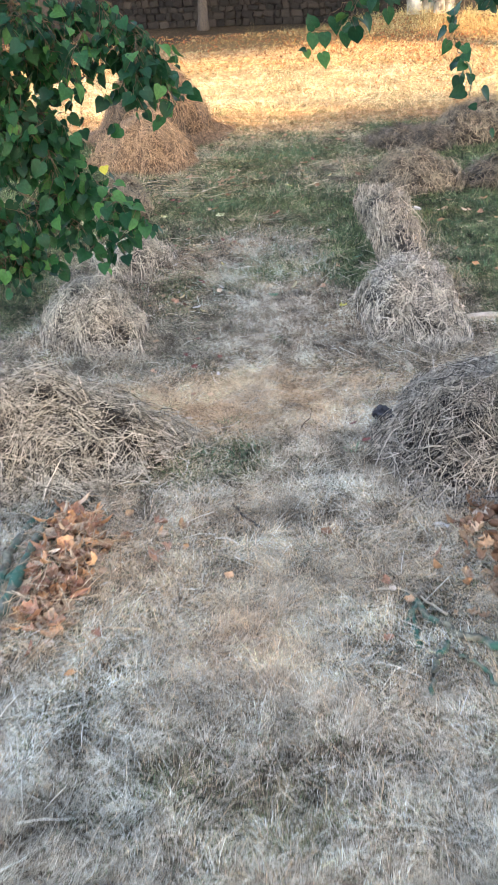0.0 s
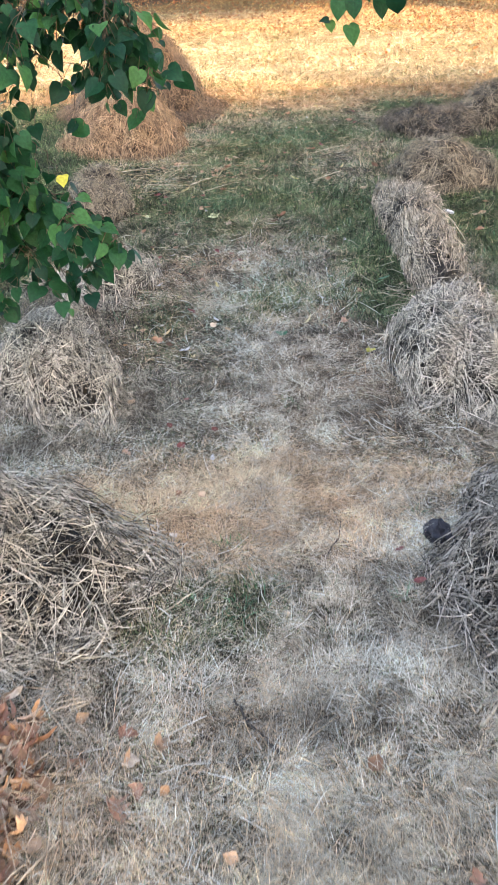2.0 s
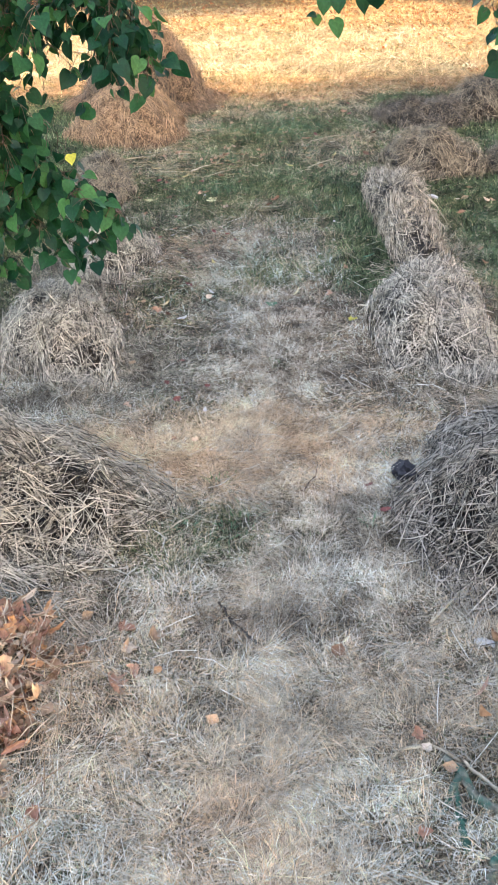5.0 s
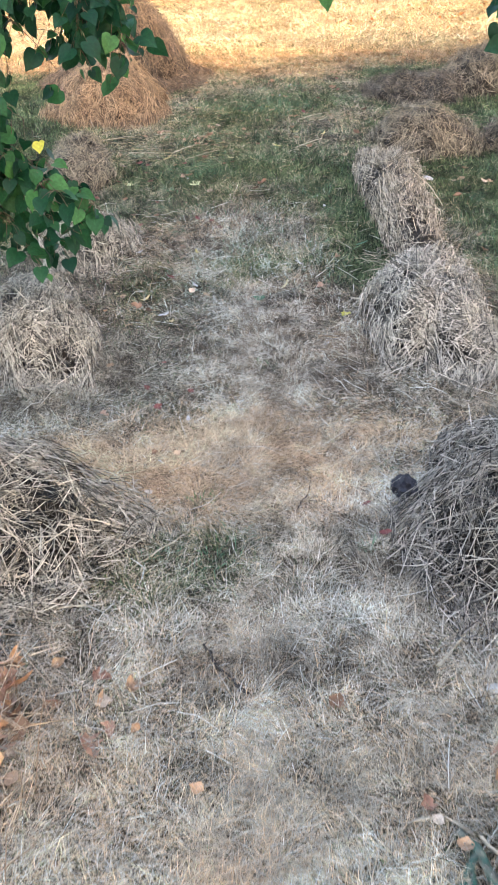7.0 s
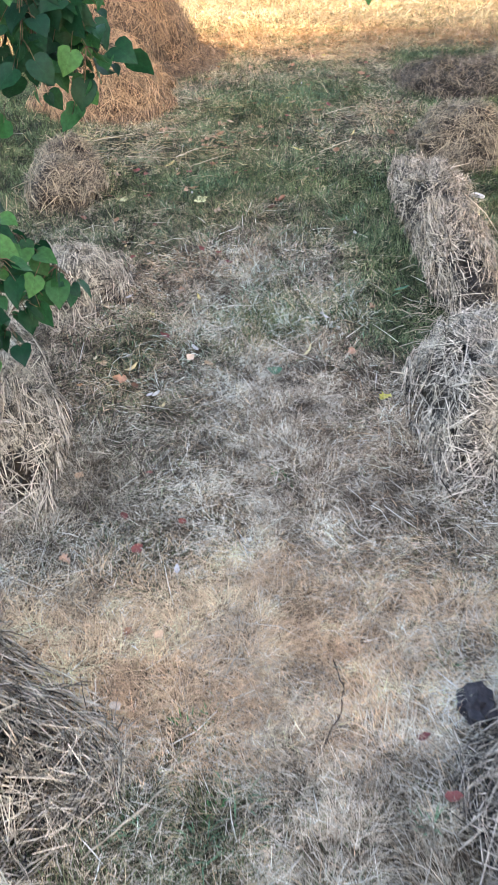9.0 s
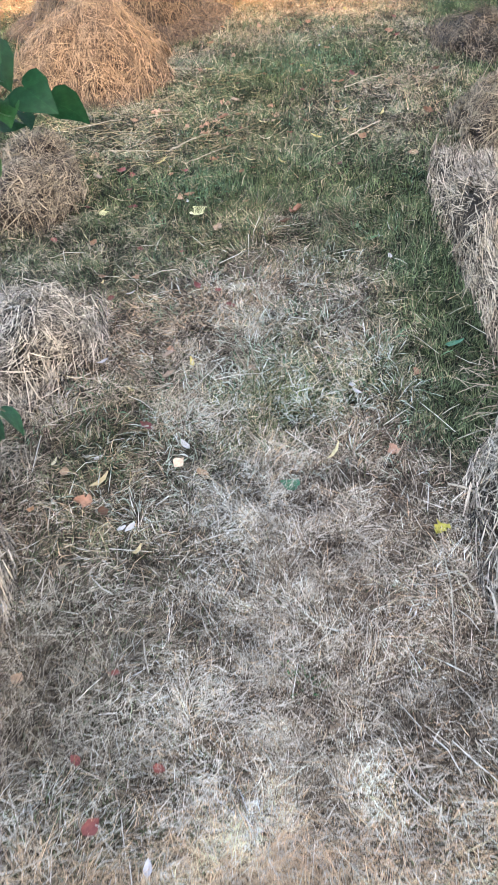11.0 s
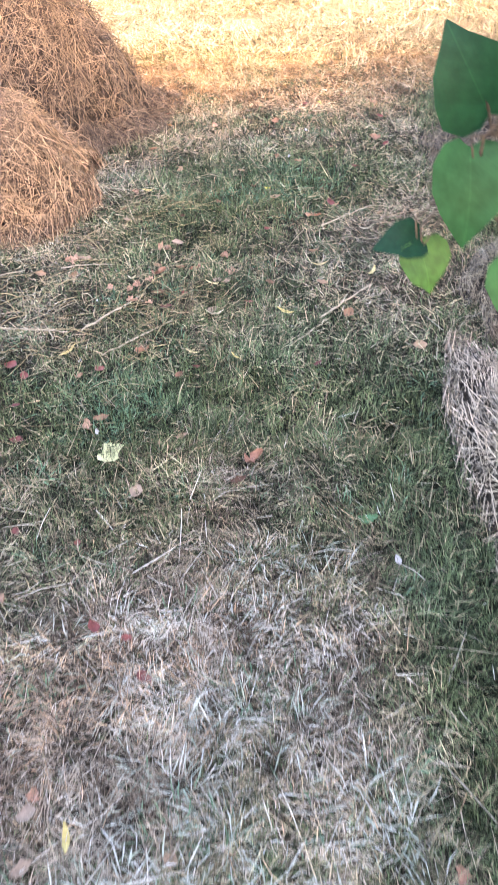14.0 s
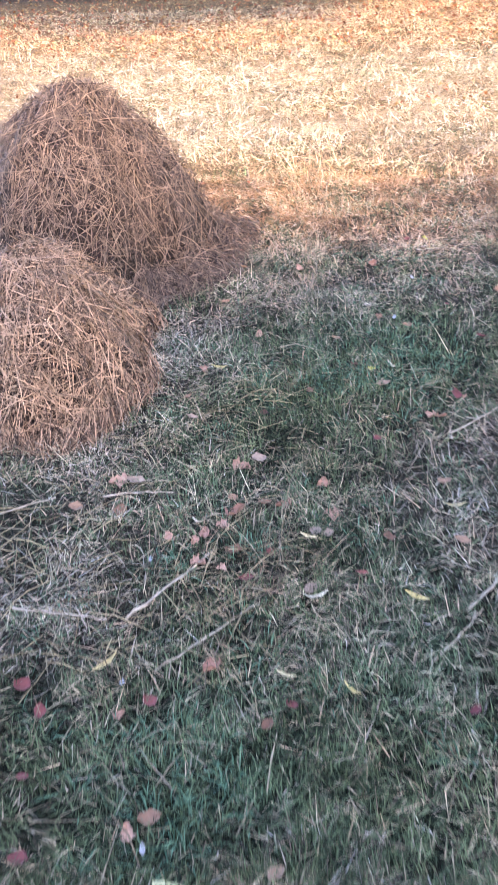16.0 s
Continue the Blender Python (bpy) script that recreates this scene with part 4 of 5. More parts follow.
def far_litter():
    """Uncounted dry leaves strewn over the open field."""
    g = np.random.default_rng(5)
    n = 34000
    x, y = g.uniform(-6, 8, n), 9.0 + 9.5 * g.random(n) ** 0.6
    keep = field_noise(x, y, 1.1, 71) + 0.3 * np.clip((10.2 - y) / 1.2, 0, 1) + 0.5 * np.clip((y - 12.9) / 1.4, -0.5, 1) + 0.1 * np.clip(x / 3, -1, 1) > g.uniform(0.25, 1.0, n)
    x, y = x[keep], y[keep]
    n = len(x)
    a, s = g.uniform(0, 6.283, n), g.uniform(0.009, 0.02, n)
    c = np.c_[x, y, heights(x, y) + g.uniform(0.02, 0.06, n)]
    u = np.c_[np.cos(a), np.sin(a), g.normal(0, 0.5, n)] * s[:, None]
    w = np.c_[-np.sin(a), np.cos(a), g.normal(0, 0.5, n)] * (s * 0.7)[:, None]
    lift = np.array((0, 0, 1.0)) * (s * 0.35)[:, None]
    v = np.stack([c - u, c + w + lift, c + u, c - w + lift], 1).reshape(-1, 3)
    k = (np.arange(n) * 4)[:, None, None]
    f = (k + np.array([[0, 1, 2], [0, 2, 3]])[None]).reshape(-1, 3)
    pal = np.array([(0.42, 0.17, 0.06), (0.46, 0.27, 0.1), (0.32, 0.1, 0.04), (0.5, 0.36, 0.18), (0.2, 0.08, 0.04)])
    t = pal[g.integers(0, 5, n)] * g.uniform(0.8, 1.2, n)[:, None]
    return tagged(new("leaf_litter", tri_mesh("leaf_litter", v, f, GRASS, np.repeat(t, 4, 0))), "dry orange and brown leaves strewn over the field", "leaf litter", kind="stuff")


far_litter()


def leaf_pile(label, places, seed, dull=0):
    """A drift of dry leaves, each a piece of its own."""
    g = random.Random(seed)
    kinds = [leaf_data("leaf", 0.085, 0.075, "lobed", 0.9, 0.5, 20 + seed, ORANGE_LEAF), leaf_data("leaf", 0.08, 0.08, "lobed", 0.6, 0.9, 21 + seed, PINK_LEAF),
             leaf_data("leaf", 0.075, 0.06, "oval", 1.4, 1.1, 22 + seed, BROWN_LEAF), leaf_data("leaf", 0.08, 0.07, "lobed", 1.1, 0.7, 23 + seed, BROWN_LEAF),
             leaf_data("leaf", 0.1, 0.08, "ribbon", 1.0, 0.9, 24 + seed, ORANGE_LEAF), leaf_data("leaf", 0.09, 0.06, "ribbon", 0.8, 0.9, 25 + seed, PINK_LEAF)]
    thing = tagged(new("leaf_pile"), label, "leaf pile")
    thing.location = (places[0][0], places[0][1], 0)
    for x0, y0, rx, ry, count, thick in places:
        for _ in range(count):
            a, d = g.uniform(0, 6.283), math.sqrt(g.random())
            x, y = x0 + rx * d * math.cos(a), y0 + ry * d * math.sin(a)
            ob = new("leaf", g.choice(kinds if g.random() > dull else kinds[2:4]))
            ob.parent = thing
            ob.matrix_parent_inverse = Matrix.Translation((-places[0][0], -places[0][1], 0))
            ob.matrix_basis = lay_leaf(None, x, y, g.uniform(0, 360), g.gauss(0, 28), g.gauss(0, 28), 0.012 + thick * (1 - d) * g.random(), g.uniform(0.35, 0.68))
    return thing


leaf_pile("drift of dry orange and brown leaves beside a mossy branch", [(-0.48, 1.9, 0.095, 0.25, 210, 0.05), (-0.48, 1.66, 0.08, 0.14, 70, 0.04), (-0.3, 1.95, 0.15, 0.2, 12, 0.01)], 1)
leaf_pile("drift of brown dead leaves at the foot of a hay heap", [(0.74, 1.85, 0.11, 0.28, 150, 0.07), (0.62, 1.75, 0.1, 0.25, 18, 0.02)], 2, 0.7)


# ---- sticks and small things ----
def stick(name, label, points, r0, r1, material, seed, category="stick", twigs=0, sides=7, wobble=0.004):
    """A crooked stick with knots and side twigs, each twig a part."""
    g = random.Random(seed)
    line = smooth_line(points, 5, wobble, g)
    bm = bmesh.new()
    n = len(line)
    tube(bm, line, [(r0 + (r1 - r0) * i / (n - 1)) * g.uniform(0.85, 1.2) for i in range(n)], sides)
    me = bpy.data.meshes.new(name)
    bm.to_mesh(me)
    bm.free()
    me.materials.append(material)
    ob = tagged(new(name, me), label, category)
    for _ in range(twigs):
        i = g.randrange(1, n - 1)
        d = (line[i] - line[i - 1]).normalized()
        side = Vector((-d.y, d.x, 0.25)) * g.choice((-1, 1))
        ln = g.uniform(0.05, 0.12)
        bm = bmesh.new()
        tube(bm, [line[i], line[i] + (d * 0.4 + side * 0.6) * ln * 0.5, line[i] + (d * 0.7 + side * 0.7) * ln], [r1 * 0.8, r1 * 0.6, r1 * 0.3], 5)
        part("twig", bm, material, ob)
    return ob


stick("branch", "thick mossy fallen branch beside the leaf drift", [(-0.55, 2.12, 0.025), (-0.575, 1.95, 0.03), (-0.595, 1.78, 0.025), (-0.605, 1.6, 0.025), (-0.62, 1.4, 0.02)], 0.014, 0.018, MOSSY, 1, "branch", 3)
stick("branch", "dark mossy branch lying along the lawn", [(-0.62, 2.08, 0.02), (-0.635, 1.9, 0.025), (-0.64, 1.75, 0.02), (-0.66, 1.55, 0.02)], 0.011, 0.014, MOSSY, 2, "branch", 2)
stick("branch", "pale branch with lichen-green bark on the lawn", [(0.43, 1.66, 0.02), (0.47, 1.58, 0.022), (0.54, 1.5, 0.025), (0.62, 1.44, 0.03), (0.72, 1.38, 0.03)], 0.008, 0.013, MOSSY, 3, "branch", 2)
stick("stick", "short lichen-covered stick lying on the lawn", [(0.5, 1.47, 0.02), (0.465, 1.42, 0.018), (0.45, 1.37, 0.015), (0.435, 1.31, 0.012)], 0.009, 0.005, MOSSY, 4)
stick("stick", "thin lichen-covered stick lying on the lawn", [(0.5, 1.47, 0.018), (0.53, 1.42, 0.02), (0.56, 1.38, 0.02), (0.6, 1.3, 0.018)], 0.006, 0.004, MOSSY, 5)
stick("stick", "small greenish stick lying on the lawn", [(0.43, 1.54, 0.014), (0.432, 1.5, 0.014), (0.435, 1.46, 0.013)], 0.007, 0.006, MOSSY, 6)
stick("twig", "thin dark twig lying on pale grass", [(-0.02, 2.14, 0.014), (0.01, 2.08, 0.012), (0.05, 2.02, 0.014), (0.07, 2.0, 0.012)], 0.003, 0.004, DARK_STICK, 7, "twig", 0, 5, 0.002)
stick("twig", "thin curved red-brown twig on amber grass", [(0.24, 2.82, 0.014), (0.255, 2.74, 0.016), (0.23, 2.66, 0.014), (0.18, 2.58, 0.012)], 0.0013, 0.0019, DARK_STICK, 8, "twig", 0, 5, 0.002)
stick("twig", "forked pale twig lying on dry grass", [(0.4, 3.78, 0.012), (0.47, 3.73, 0.014), (0.5, 3.66, 0.012), (0.495, 3.58, 0.01)], 0.0025, 0.003, BLEACHED, 9, "twig", 0, 5, 0.002)
stick("twig", "thin pale twig reaching over the lawn", [(0.3, 1.66, 0.015), (0.39, 1.69, 0.018), (0.45, 1.66, 0.02), (0.52, 1.58, 0.02)], 0.003, 0.004, BLEACHED, 10, "twig", 0, 5, 0.002)
stick("twig", "long pale dry stem lying on the lawn", [(0.02, 1.66, 0.012), (0.1, 1.685, 0.014), (0.2, 1.69, 0.014)], 0.0025, 0.002, BLEACHED, 11, "twig", 0, 5, 0.002)
for q, (x0, y0, x1, y1, rad) in enumerate(((-0.30, 6.17, -0.13, 6.40, 0.0055), (-0.22, 6.02, -0.02, 6.22, 0.004), (-0.55, 6.2, -0.34, 6.17, 0.0042), (-0.43, 6.62, -0.25, 6.64, 0.0042),
                                           (0.42, 6.2, 0.6, 6.42, 0.0048), (0.48, 6.9, 0.68, 7.08, 0.0042), (0.33, 6.05, 0.45, 6.2, 0.0035), (-0.75, 6.5, -0.55, 6.62, 0.004),
                                           (-0.2, 2.4, -0.06, 2.55, 0.0035), (-0.42, 2.26, -0.25, 2.28, 0.0045), (0.47, 2.05, 0.66, 2.28, 0.005), (0.5, 3.98, 0.66, 3.86, 0.004))):
    stick("straw_stem", "thick pale straw stem lying on the grass", [(x0, y0, 0.016), ((x0 + x1) / 2 + 0.006, (y0 + y1) / 2, 0.02), (x1, y1, 0.014)], rad * 0.7, rad * 0.45, BLEACHED, 20 + q, "straw stem", 0, 6, 0.0015)


def clod(label, x, y, size, seed):
    g = random.Random(seed)
    bm = bmesh.new()
    bmesh.ops.create_icosphere(bm, subdivisions=3, radius=size)
    for v in bm.verts:
        k = 1 + 0.9 * noise.noise(v.co / size * 1.3 + Vector((seed * 0.37, 0.2, 0.5))) + 0.6 * noise.noise(v.co / size * 3.3 + Vector((0.3, 0.7, 0.1)))
        k += 0.4 * noise.noise(v.co / size * 8)
        v.co = Vector((v.co.x * k * 0.85, v.co.y * k * 1.15, v.co.z * k * 0.5))
    me = bpy.data.meshes.new("soil_clod")
    bm.to_mesh(me)
    bm.free()
    me.materials.append(CLOD)
    ob = tagged(new("soil_clod", me), label, "soil clod")
    ob.location = (x, y, size * 0.3)
    return ob


clod("dark crumbly clod of soil beside a hay heap", 0.5, 2.70, 0.037, 3)


def chip(name, label, x, y, yaw, length, wide, thick, material, seed, category, ragged=0.2):
    """A splintered slab of wood or bark."""
    g = random.Random(seed)
    bm = bmesh.new()
    n = 9
    top, low = [], []
    for i in range(n):
        s = i / (n - 1)
        w = wide * (0.55 + 0.45 * math.sin(math.pi * min(0.95, max(0.08, s)))) * (1 + g.uniform(-ragged, ragged))
        z = thick * (1 + 0.6 * math.sin(3 * s))
        top.append([bm.verts.new((k * w / 2, (s - 0.5) * length, z * (1 - 0.25 * abs(k)))) for k in (-1, -0.3, 0.4, 1)])
        low.append([bm.verts.new((k * w / 2, (s - 0.5) * length, 0.0)) for k in (-1, 1)])
    for i in range(n - 1):
        for k in range(3):
            bm.faces.new((top[i][k], top[i][k + 1], top[i + 1][k + 1], top[i + 1][k]))
        bm.faces.new((low[i][0], top[i][0], top[i + 1][0], low[i + 1][0]))
        bm.faces.new((top[i][3], low[i][1], low[i + 1][1], top[i + 1][3]))
        bm.faces.new((low[i][1], low[i][0], low[i + 1][0], low[i + 1][1]))
    bm.faces.new((low[0][0], low[0][1], *top[0][::-1]))
    bm.faces.new((low[-1][1], low[-1][0], *top[-1]))
    bmesh.ops.recalc_face_normals(bm, faces=bm.faces)
    me = bpy.data.meshes.new(name)
    bm.to_mesh(me)
    bm.free()
    me.materials.append(material)
    ob = tagged(new(name, me), label, category)
    ob.matrix_world = pose(x, y, 0.006, 3, 4, yaw)
    return ob


chip("wood_chip", "white splinter of wood lying on dry grass", 0.585, 3.395, 60, 0.075, 0.019, 0.01, CHIP, 1, "wood chip")
chip("wood_chip", "pale bluish flake lying beside the leaf drift", 0.58, 1.99, 75, 0.045, 0.022, 0.006, CHIP, 2, "wood chip")
chip("bark_slab", "broad tan slab of bark behind the windrow", 1.09, 3.62, 96, 0.2, 0.07, 0.014, CARDBOARD, 3, "bark")
chip("wood_chip", "white flake lying on the green lawn", 1.07, 5.52, 60, 0.06, 0.035, 0.012, CHIP, 4, "wood chip")


# ---- the lime tree whose boughs hang over the lawn ----
LEAVES = [leaf_data("leaf", 0.078, 0.072, "heart", -0.35, 0.18, 40 + k, LIME_LEAF) for k in range(5)]
YELLOWED = leaf_data("leaf", 0.07, 0.08, "heart", -0.3, 0.15, 50, YELLOW_LEAF)


def bough(tree, points, leaves, seed, r0=0.006, side_twigs=5, start=0.25, size=1.0, droop=0.06):
    """A drooping twig with side shoots, and leaves that hang from it on stalks."""
    g = random.Random(seed)
    line = smooth_line(points, 6, 0.006, g)
    bm = bmesh.new()
    n = len(line)
    tube(bm, line, [r0 * (1 - 0.8 * i / (n - 1)) for i in range(n)], 6)
    anchors = [(line[i], (line[min(i + 1, n - 1)] - line[max(i - 1, 0)]).normalized()) for i in range(int(n * start), n)]
    for _ in range(side_twigs):
        i = g.randrange(int(n * start), n - 1)
        d = Vector((g.uniform(-1, 1), g.uniform(-0.7, 0.7), g.uniform(-0.9, 0.1))).normalized()
        ln = g.uniform(0.08, 0.2)
        pts = [line[i], line[i] + d * ln * 0.5 + Vector((0, 0, -0.01)), line[i] + d * ln + Vector((0, 0, -0.04))]
        tube(bm, pts, [r0 * 0.35, r0 * 0.25, r0 * 0.12], 4)
        anchors += [(pts[1], d), (pts[2], d), (pts[1].lerp(pts[2], 0.5), d)]
    slots = []
    for k in range(leaves):
        p, d = anchors[k % len(anchors)] if k < 2 * len(anchors) else g.choice(anchors)
        out = Vector((g.uniform(-1, 1), g.uniform(-1, 1), g.uniform(-0.9, 0.35))).normalized()
        tip = p + out * g.uniform(0.02, 0.055) + Vector((0, 0, -droop * g.random()))
        tube(bm, [p, p.lerp(tip, 0.5) + Vector((0, 0, 0.006)), tip], [0.0014, 0.0011, 0.0009], 4)
        slots.append((tip, out))
    ob = part("bough", bm, TWIG, tree)
    for k, (tip, out) in enumerate(slots):
        lf = new("leaf", g.choice(LEAVES))
        lf.parent = ob
        way = Vector((out.x * 0.7 + g.gauss(0, 0.25), out.y * 0.7 + g.gauss(0, 0.25), -0.75 + g.gauss(0, 0.35))).normalized()
        face = Vector((g.gauss(0, 0.75), -0.7 + g.gauss(0, 0.6), 0.75 + g.gauss(0, 0.45)))
        right = way.cross(face).normalized()
        up = right.cross(way)
        m = Matrix((right, way, up)).transposed().to_4x4()
        lf.matrix_basis = Matrix.Translation(tip) @ m @ Matrix.Scale(size * g.uniform(0.45, 1.15), 4)
    return ob


def crown_mesh(name, blobs, count, seed, material, size=0.12):
    """Many single leaves on the outside and inside of uneven clumps."""
    g = np.random.default_rng(seed)
    pts = []
    total = sum(b2[3] ** 2 for b2 in blobs)
    for x, y, z, rad in blobs:
        n = int(count * rad ** 2 / total)
        d = g.normal(size=(n, 3))
        d /= np.linalg.norm(d, axis=1)[:, None]
        pts.append(np.array((x, y, z)) + d * (rad * (0.55 + 0.5 * g.random(n)))[:, None] * np.array((1, 1, 0.8)))
    p = np.concatenate(pts)
    n = len(p)
    a = g.normal(size=(n, 3))
    a /= np.linalg.norm(a, axis=1)[:, None]
    c = np.cross(a, g.normal(size=(n, 3)))
    c /= np.linalg.norm(c, axis=1)[:, None]
    s = size * g.uniform(0.7, 1.5, n)[:, None]
    v = np.stack([p - a * s, p + c * s * 0.7, p + a * s, p - c * s * 0.7], 1).reshape(-1, 3)
    k = (np.arange(n) * 4)[:, None, None]
    f = (k + np.array([[0, 1, 2], [0, 2, 3]])[None]).reshape(-1, 3)
    return tri_mesh(name, v, f, material)


def tree_trunk(tree, points, radii, material, seed, name="trunk", sides=14):
    g = random.Random(seed)
    line = smooth_line(points, 6, radii[0] * 0.05, g)
    bm = bmesh.new()
    n = len(line)
    rad = [radii[0] + (radii[1] - radii[0]) * (i / (n - 1)) ** 0.7 for i in range(n)]
    rad[0] *= 1.35
    tube(bm, line, rad, sides)
    return part(name, bm, material, tree)


lime = tagged(new("lime_tree"), "lime tree with low drooping boughs of green leaves", "tree")
lime.location = (0, 0, 0)
tree_trunk(lime, [(-3.2, 2.2, -0.05), (-3.15, 2.25, 1.2), (-3.2, 2.3, 2.4), (-3.1, 2.3, 4.2)], (0.2, 0.09), TRUNK, 1)
tree_trunk(lime, [(-3.15, 2.25, 1.5), (-2.3, 2.8, 1.95), (-1.5, 3.3, 1.85), (-1.0, 3.5, 1.6)], (0.05, 0.012), TRUNK, 2, "limb", 8)
tree_trunk(lime, [(-3.18, 2.3, 2.2), (-1.6, 3.1, 2.7), (0.2, 4.0, 2.45), (1.25, 4.3, 1.85)], (0.055, 0.012), TRUNK, 3, "limb", 8)
bough(lime, [(-1.05, 3.5, 1.64), (-0.64, 3.6, 1.44), (-0.41, 3.6, 1.3), (-0.28, 3.6, 1.13)], 400, 1, 0.006, 28, size=0.66)
bough(lime, [(-1.15, 3.5, 1.55), (-0.95, 3.52, 1.25), (-0.68, 3.6, 1.13), (-0.42, 3.62, 1.03)], 41, 2, 0.004, 10, 0.35, size=0.74)
bough(lime, [(-1.45, 3.35, 1.75), (-1.05, 3.45, 1.05), (-0.74, 3.58, 0.78), (-0.52, 3.62, 0.66), (-0.37, 3.68, 0.48)], 280, 3, 0.006, 18, size=0.72, droop=0.03)
bough(lime, [(-1.5, 3.35, 1.75), (-1.1, 3.45, 0.85), (-0.9, 3.55, 0.52), (-0.84, 3.55, 0.42)], 340, 4, 0.005, 24, size=0.72)
bough(lime, [(-1.4, 3.4, 1.8), (-1.0, 3.5, 1.32), (-0.82, 3.55, 0.98), (-0.66, 3.6, 0.72)], 400, 5, 0.006, 32, size=0.72)
bough(lime, [(-1.6, 3.3, 1.8), (-1.25, 3.4, 0.8), (-1.0, 3.5, 0.48)], 280, 6, 0.005, 20, size=0.72)
bough(lime, [(-1.2, 3.6, 1.7), (-0.85, 3.7, 1.38), (-0.66, 3.7, 1.2)], 280, 7, 0.005, 24, size=0.72)
bough(lime, [(1.2, 4.3, 1.85), (0.85, 4.3, 1.52), (0.66, 4.3, 1.36), (0.52, 4.32, 1.27)], 44, 8, 0.005, 14, 0.3, size=0.85)
bough(lime, [(1.25, 4.3, 1.8), (1.05, 4.22, 1.3), (0.98, 4.2, 1.1), (1.08, 4.2, 0.92)], 24, 9, 0.004, 6, 0.4, size=0.85)
bough(lime, [(1.25, 4.3, 1.8), (1.2, 4.25, 1.4), (1.12, 4.22, 1.22)], 18, 10, 0.004, 6, 0.5, size=0.85)
bough(lime, [(-1.5, 3.5, 1.9), (-1.1, 3.6, 1.45), (-0.95, 3.62, 1.2), (-0.9, 3.62, 0.9)], 270, 12, 0.005, 16, size=0.72)
bough(lime, [(-1.3, 3.45, 1.8), (-0.85, 3.5, 1.42), (-0.7, 3.52, 1.3), (-0.5, 3.55, 1.22)], 120, 13, 0.005, 16, size=0.72)
bough(lime, [(-1.3, 3.4, 1.7), (-1.0, 3.5, 1.12), (-0.82, 3.55, 0.93), (-0.68, 3.6, 0.84)], 330, 15, 0.005, 26, size=0.72, droop=0.04)
bough(lime, [(-1.2, 3.45, 1.6), (-0.95, 3.5, 1.15), (-0.85, 3.55, 0.82)], 280, 16, 0.005, 22, size=0.72, droop=0.04)
bough(lime, [(-1.3, 3.4, 1.2), (-0.95, 3.5, 0.75), (-0.72, 3.58, 0.56), (-0.62, 3.6, 0.42)], 120, 17, 0.004, 14, 0.45, size=0.72, droop=0.04)
tip = bough(lime, [(0.52, 4.32, 1.27), (0.43, 4.34, 1.2), (0.375, 4.35, 1.15), (0.333, 4.35, 1.075)], 0, 14, 0.0028, 0)
tip.location = (0.008, 0.0, -0.012)
SPOTTED = leaf_data("leaf", 0.07, 0.08, "heart", -0.3, 0.15, 51, leaf_material("leaf_turning", ((0.0, (0.05, 0.13, 0.025)), (1.0, (0.09, 0.17, 0.03))), 0.45, 0.4, 0.3, (0.12, 0.05, 0.02)))
for p0, p1, face, size, me in (((0.363, 4.35, 1.135), (0.362, 4.335, 1.065), (0.15, -0.8, 0.55), 0.84, LEAVES[0]), ((0.328, 4.352, 1.075), (0.285, 4.345, 1.07), (-0.1, -0.6, 0.8), 0.44, LEAVES[1]),
                               ((0.332, 4.35, 1.068), (0.345, 4.34, 1.018), (0.35, -0.8, 0.4), 0.52, SPOTTED), ((0.406, 4.35, 1.05), (0.425, 4.34, 0.98), (0.3, -0.8, 0.5), 0.85, LEAVES[2]),
                               ((0.415, 4.35, 1.135), (0.42, 4.34, 1.07), (-0.1, -0.8, 0.6), 0.8, LEAVES[3]), ((0.372, 4.36, 1.165), (0.352, 4.36, 1.2), (0.1, -0.85, -0.3), 0.85, LEAVES[4]),
                               ((0.46, 4.33, 1.2), (0.47, 4.32, 1.13), (0.2, -0.8, 0.5), 0.9, LEAVES[1]), ((0.5, 4.3, 1.14), (0.52, 4.29, 1.06), (0.3, -0.8, 0.4), 0.85, LEAVES[0])):
    way = (Vector(p1) - Vector(p0)).normalized()
    right = way.cross(Vector(face)).normalized()
    lf = new("leaf", me)
    lf.parent = tip
    lf.matrix_basis = Matrix.Translation(p0) @ Matrix((right, way, right.cross(way))).transposed().to_4x4() @ Matrix.Scale(size, 4)
    bm = bmesh.new()
    tube(bm, [(0.375, 4.352, 1.15) if p0[2] > 1.1 else (0.36, 4.352, 1.12), Vector(p0) + Vector((0, 0.01, 0.012)), p0], [0.0014, 0.0011, 0.0009], 4)
    part("leaf_stalk", bm, TWIG, tip)
yb = bough(lime, [(-0.62, 3.6, 0.86), (-0.55, 3.58, 0.78), (-0.525, 3.575, 0.74)], 2, 11, 0.002, 0)
yl = new("leaf", YELLOWED)
yl.parent = yb
yl.matrix_basis = Matrix.Translation((-0.52, 3.57, 0.735)) @ pose(0, 0, 0, -60, 10, 170) @ Matrix.Scale(0.48, 4)
tagged(yl, "yellowed leaf among green ones")
cr = new("crown", crown_mesh("crown", [(-3.3, 2.2, 5.0, 1.2), (-4.0, 1.6, 4.2, 1.0), (-2.7, 2.8, 4.1, 0.9), (-3.6, 2.9, 5.6, 0.9)], 2600, 3, LIME_LEAF, 0.09))
cr.parent = lime
tagged(cr, kind="stuff")


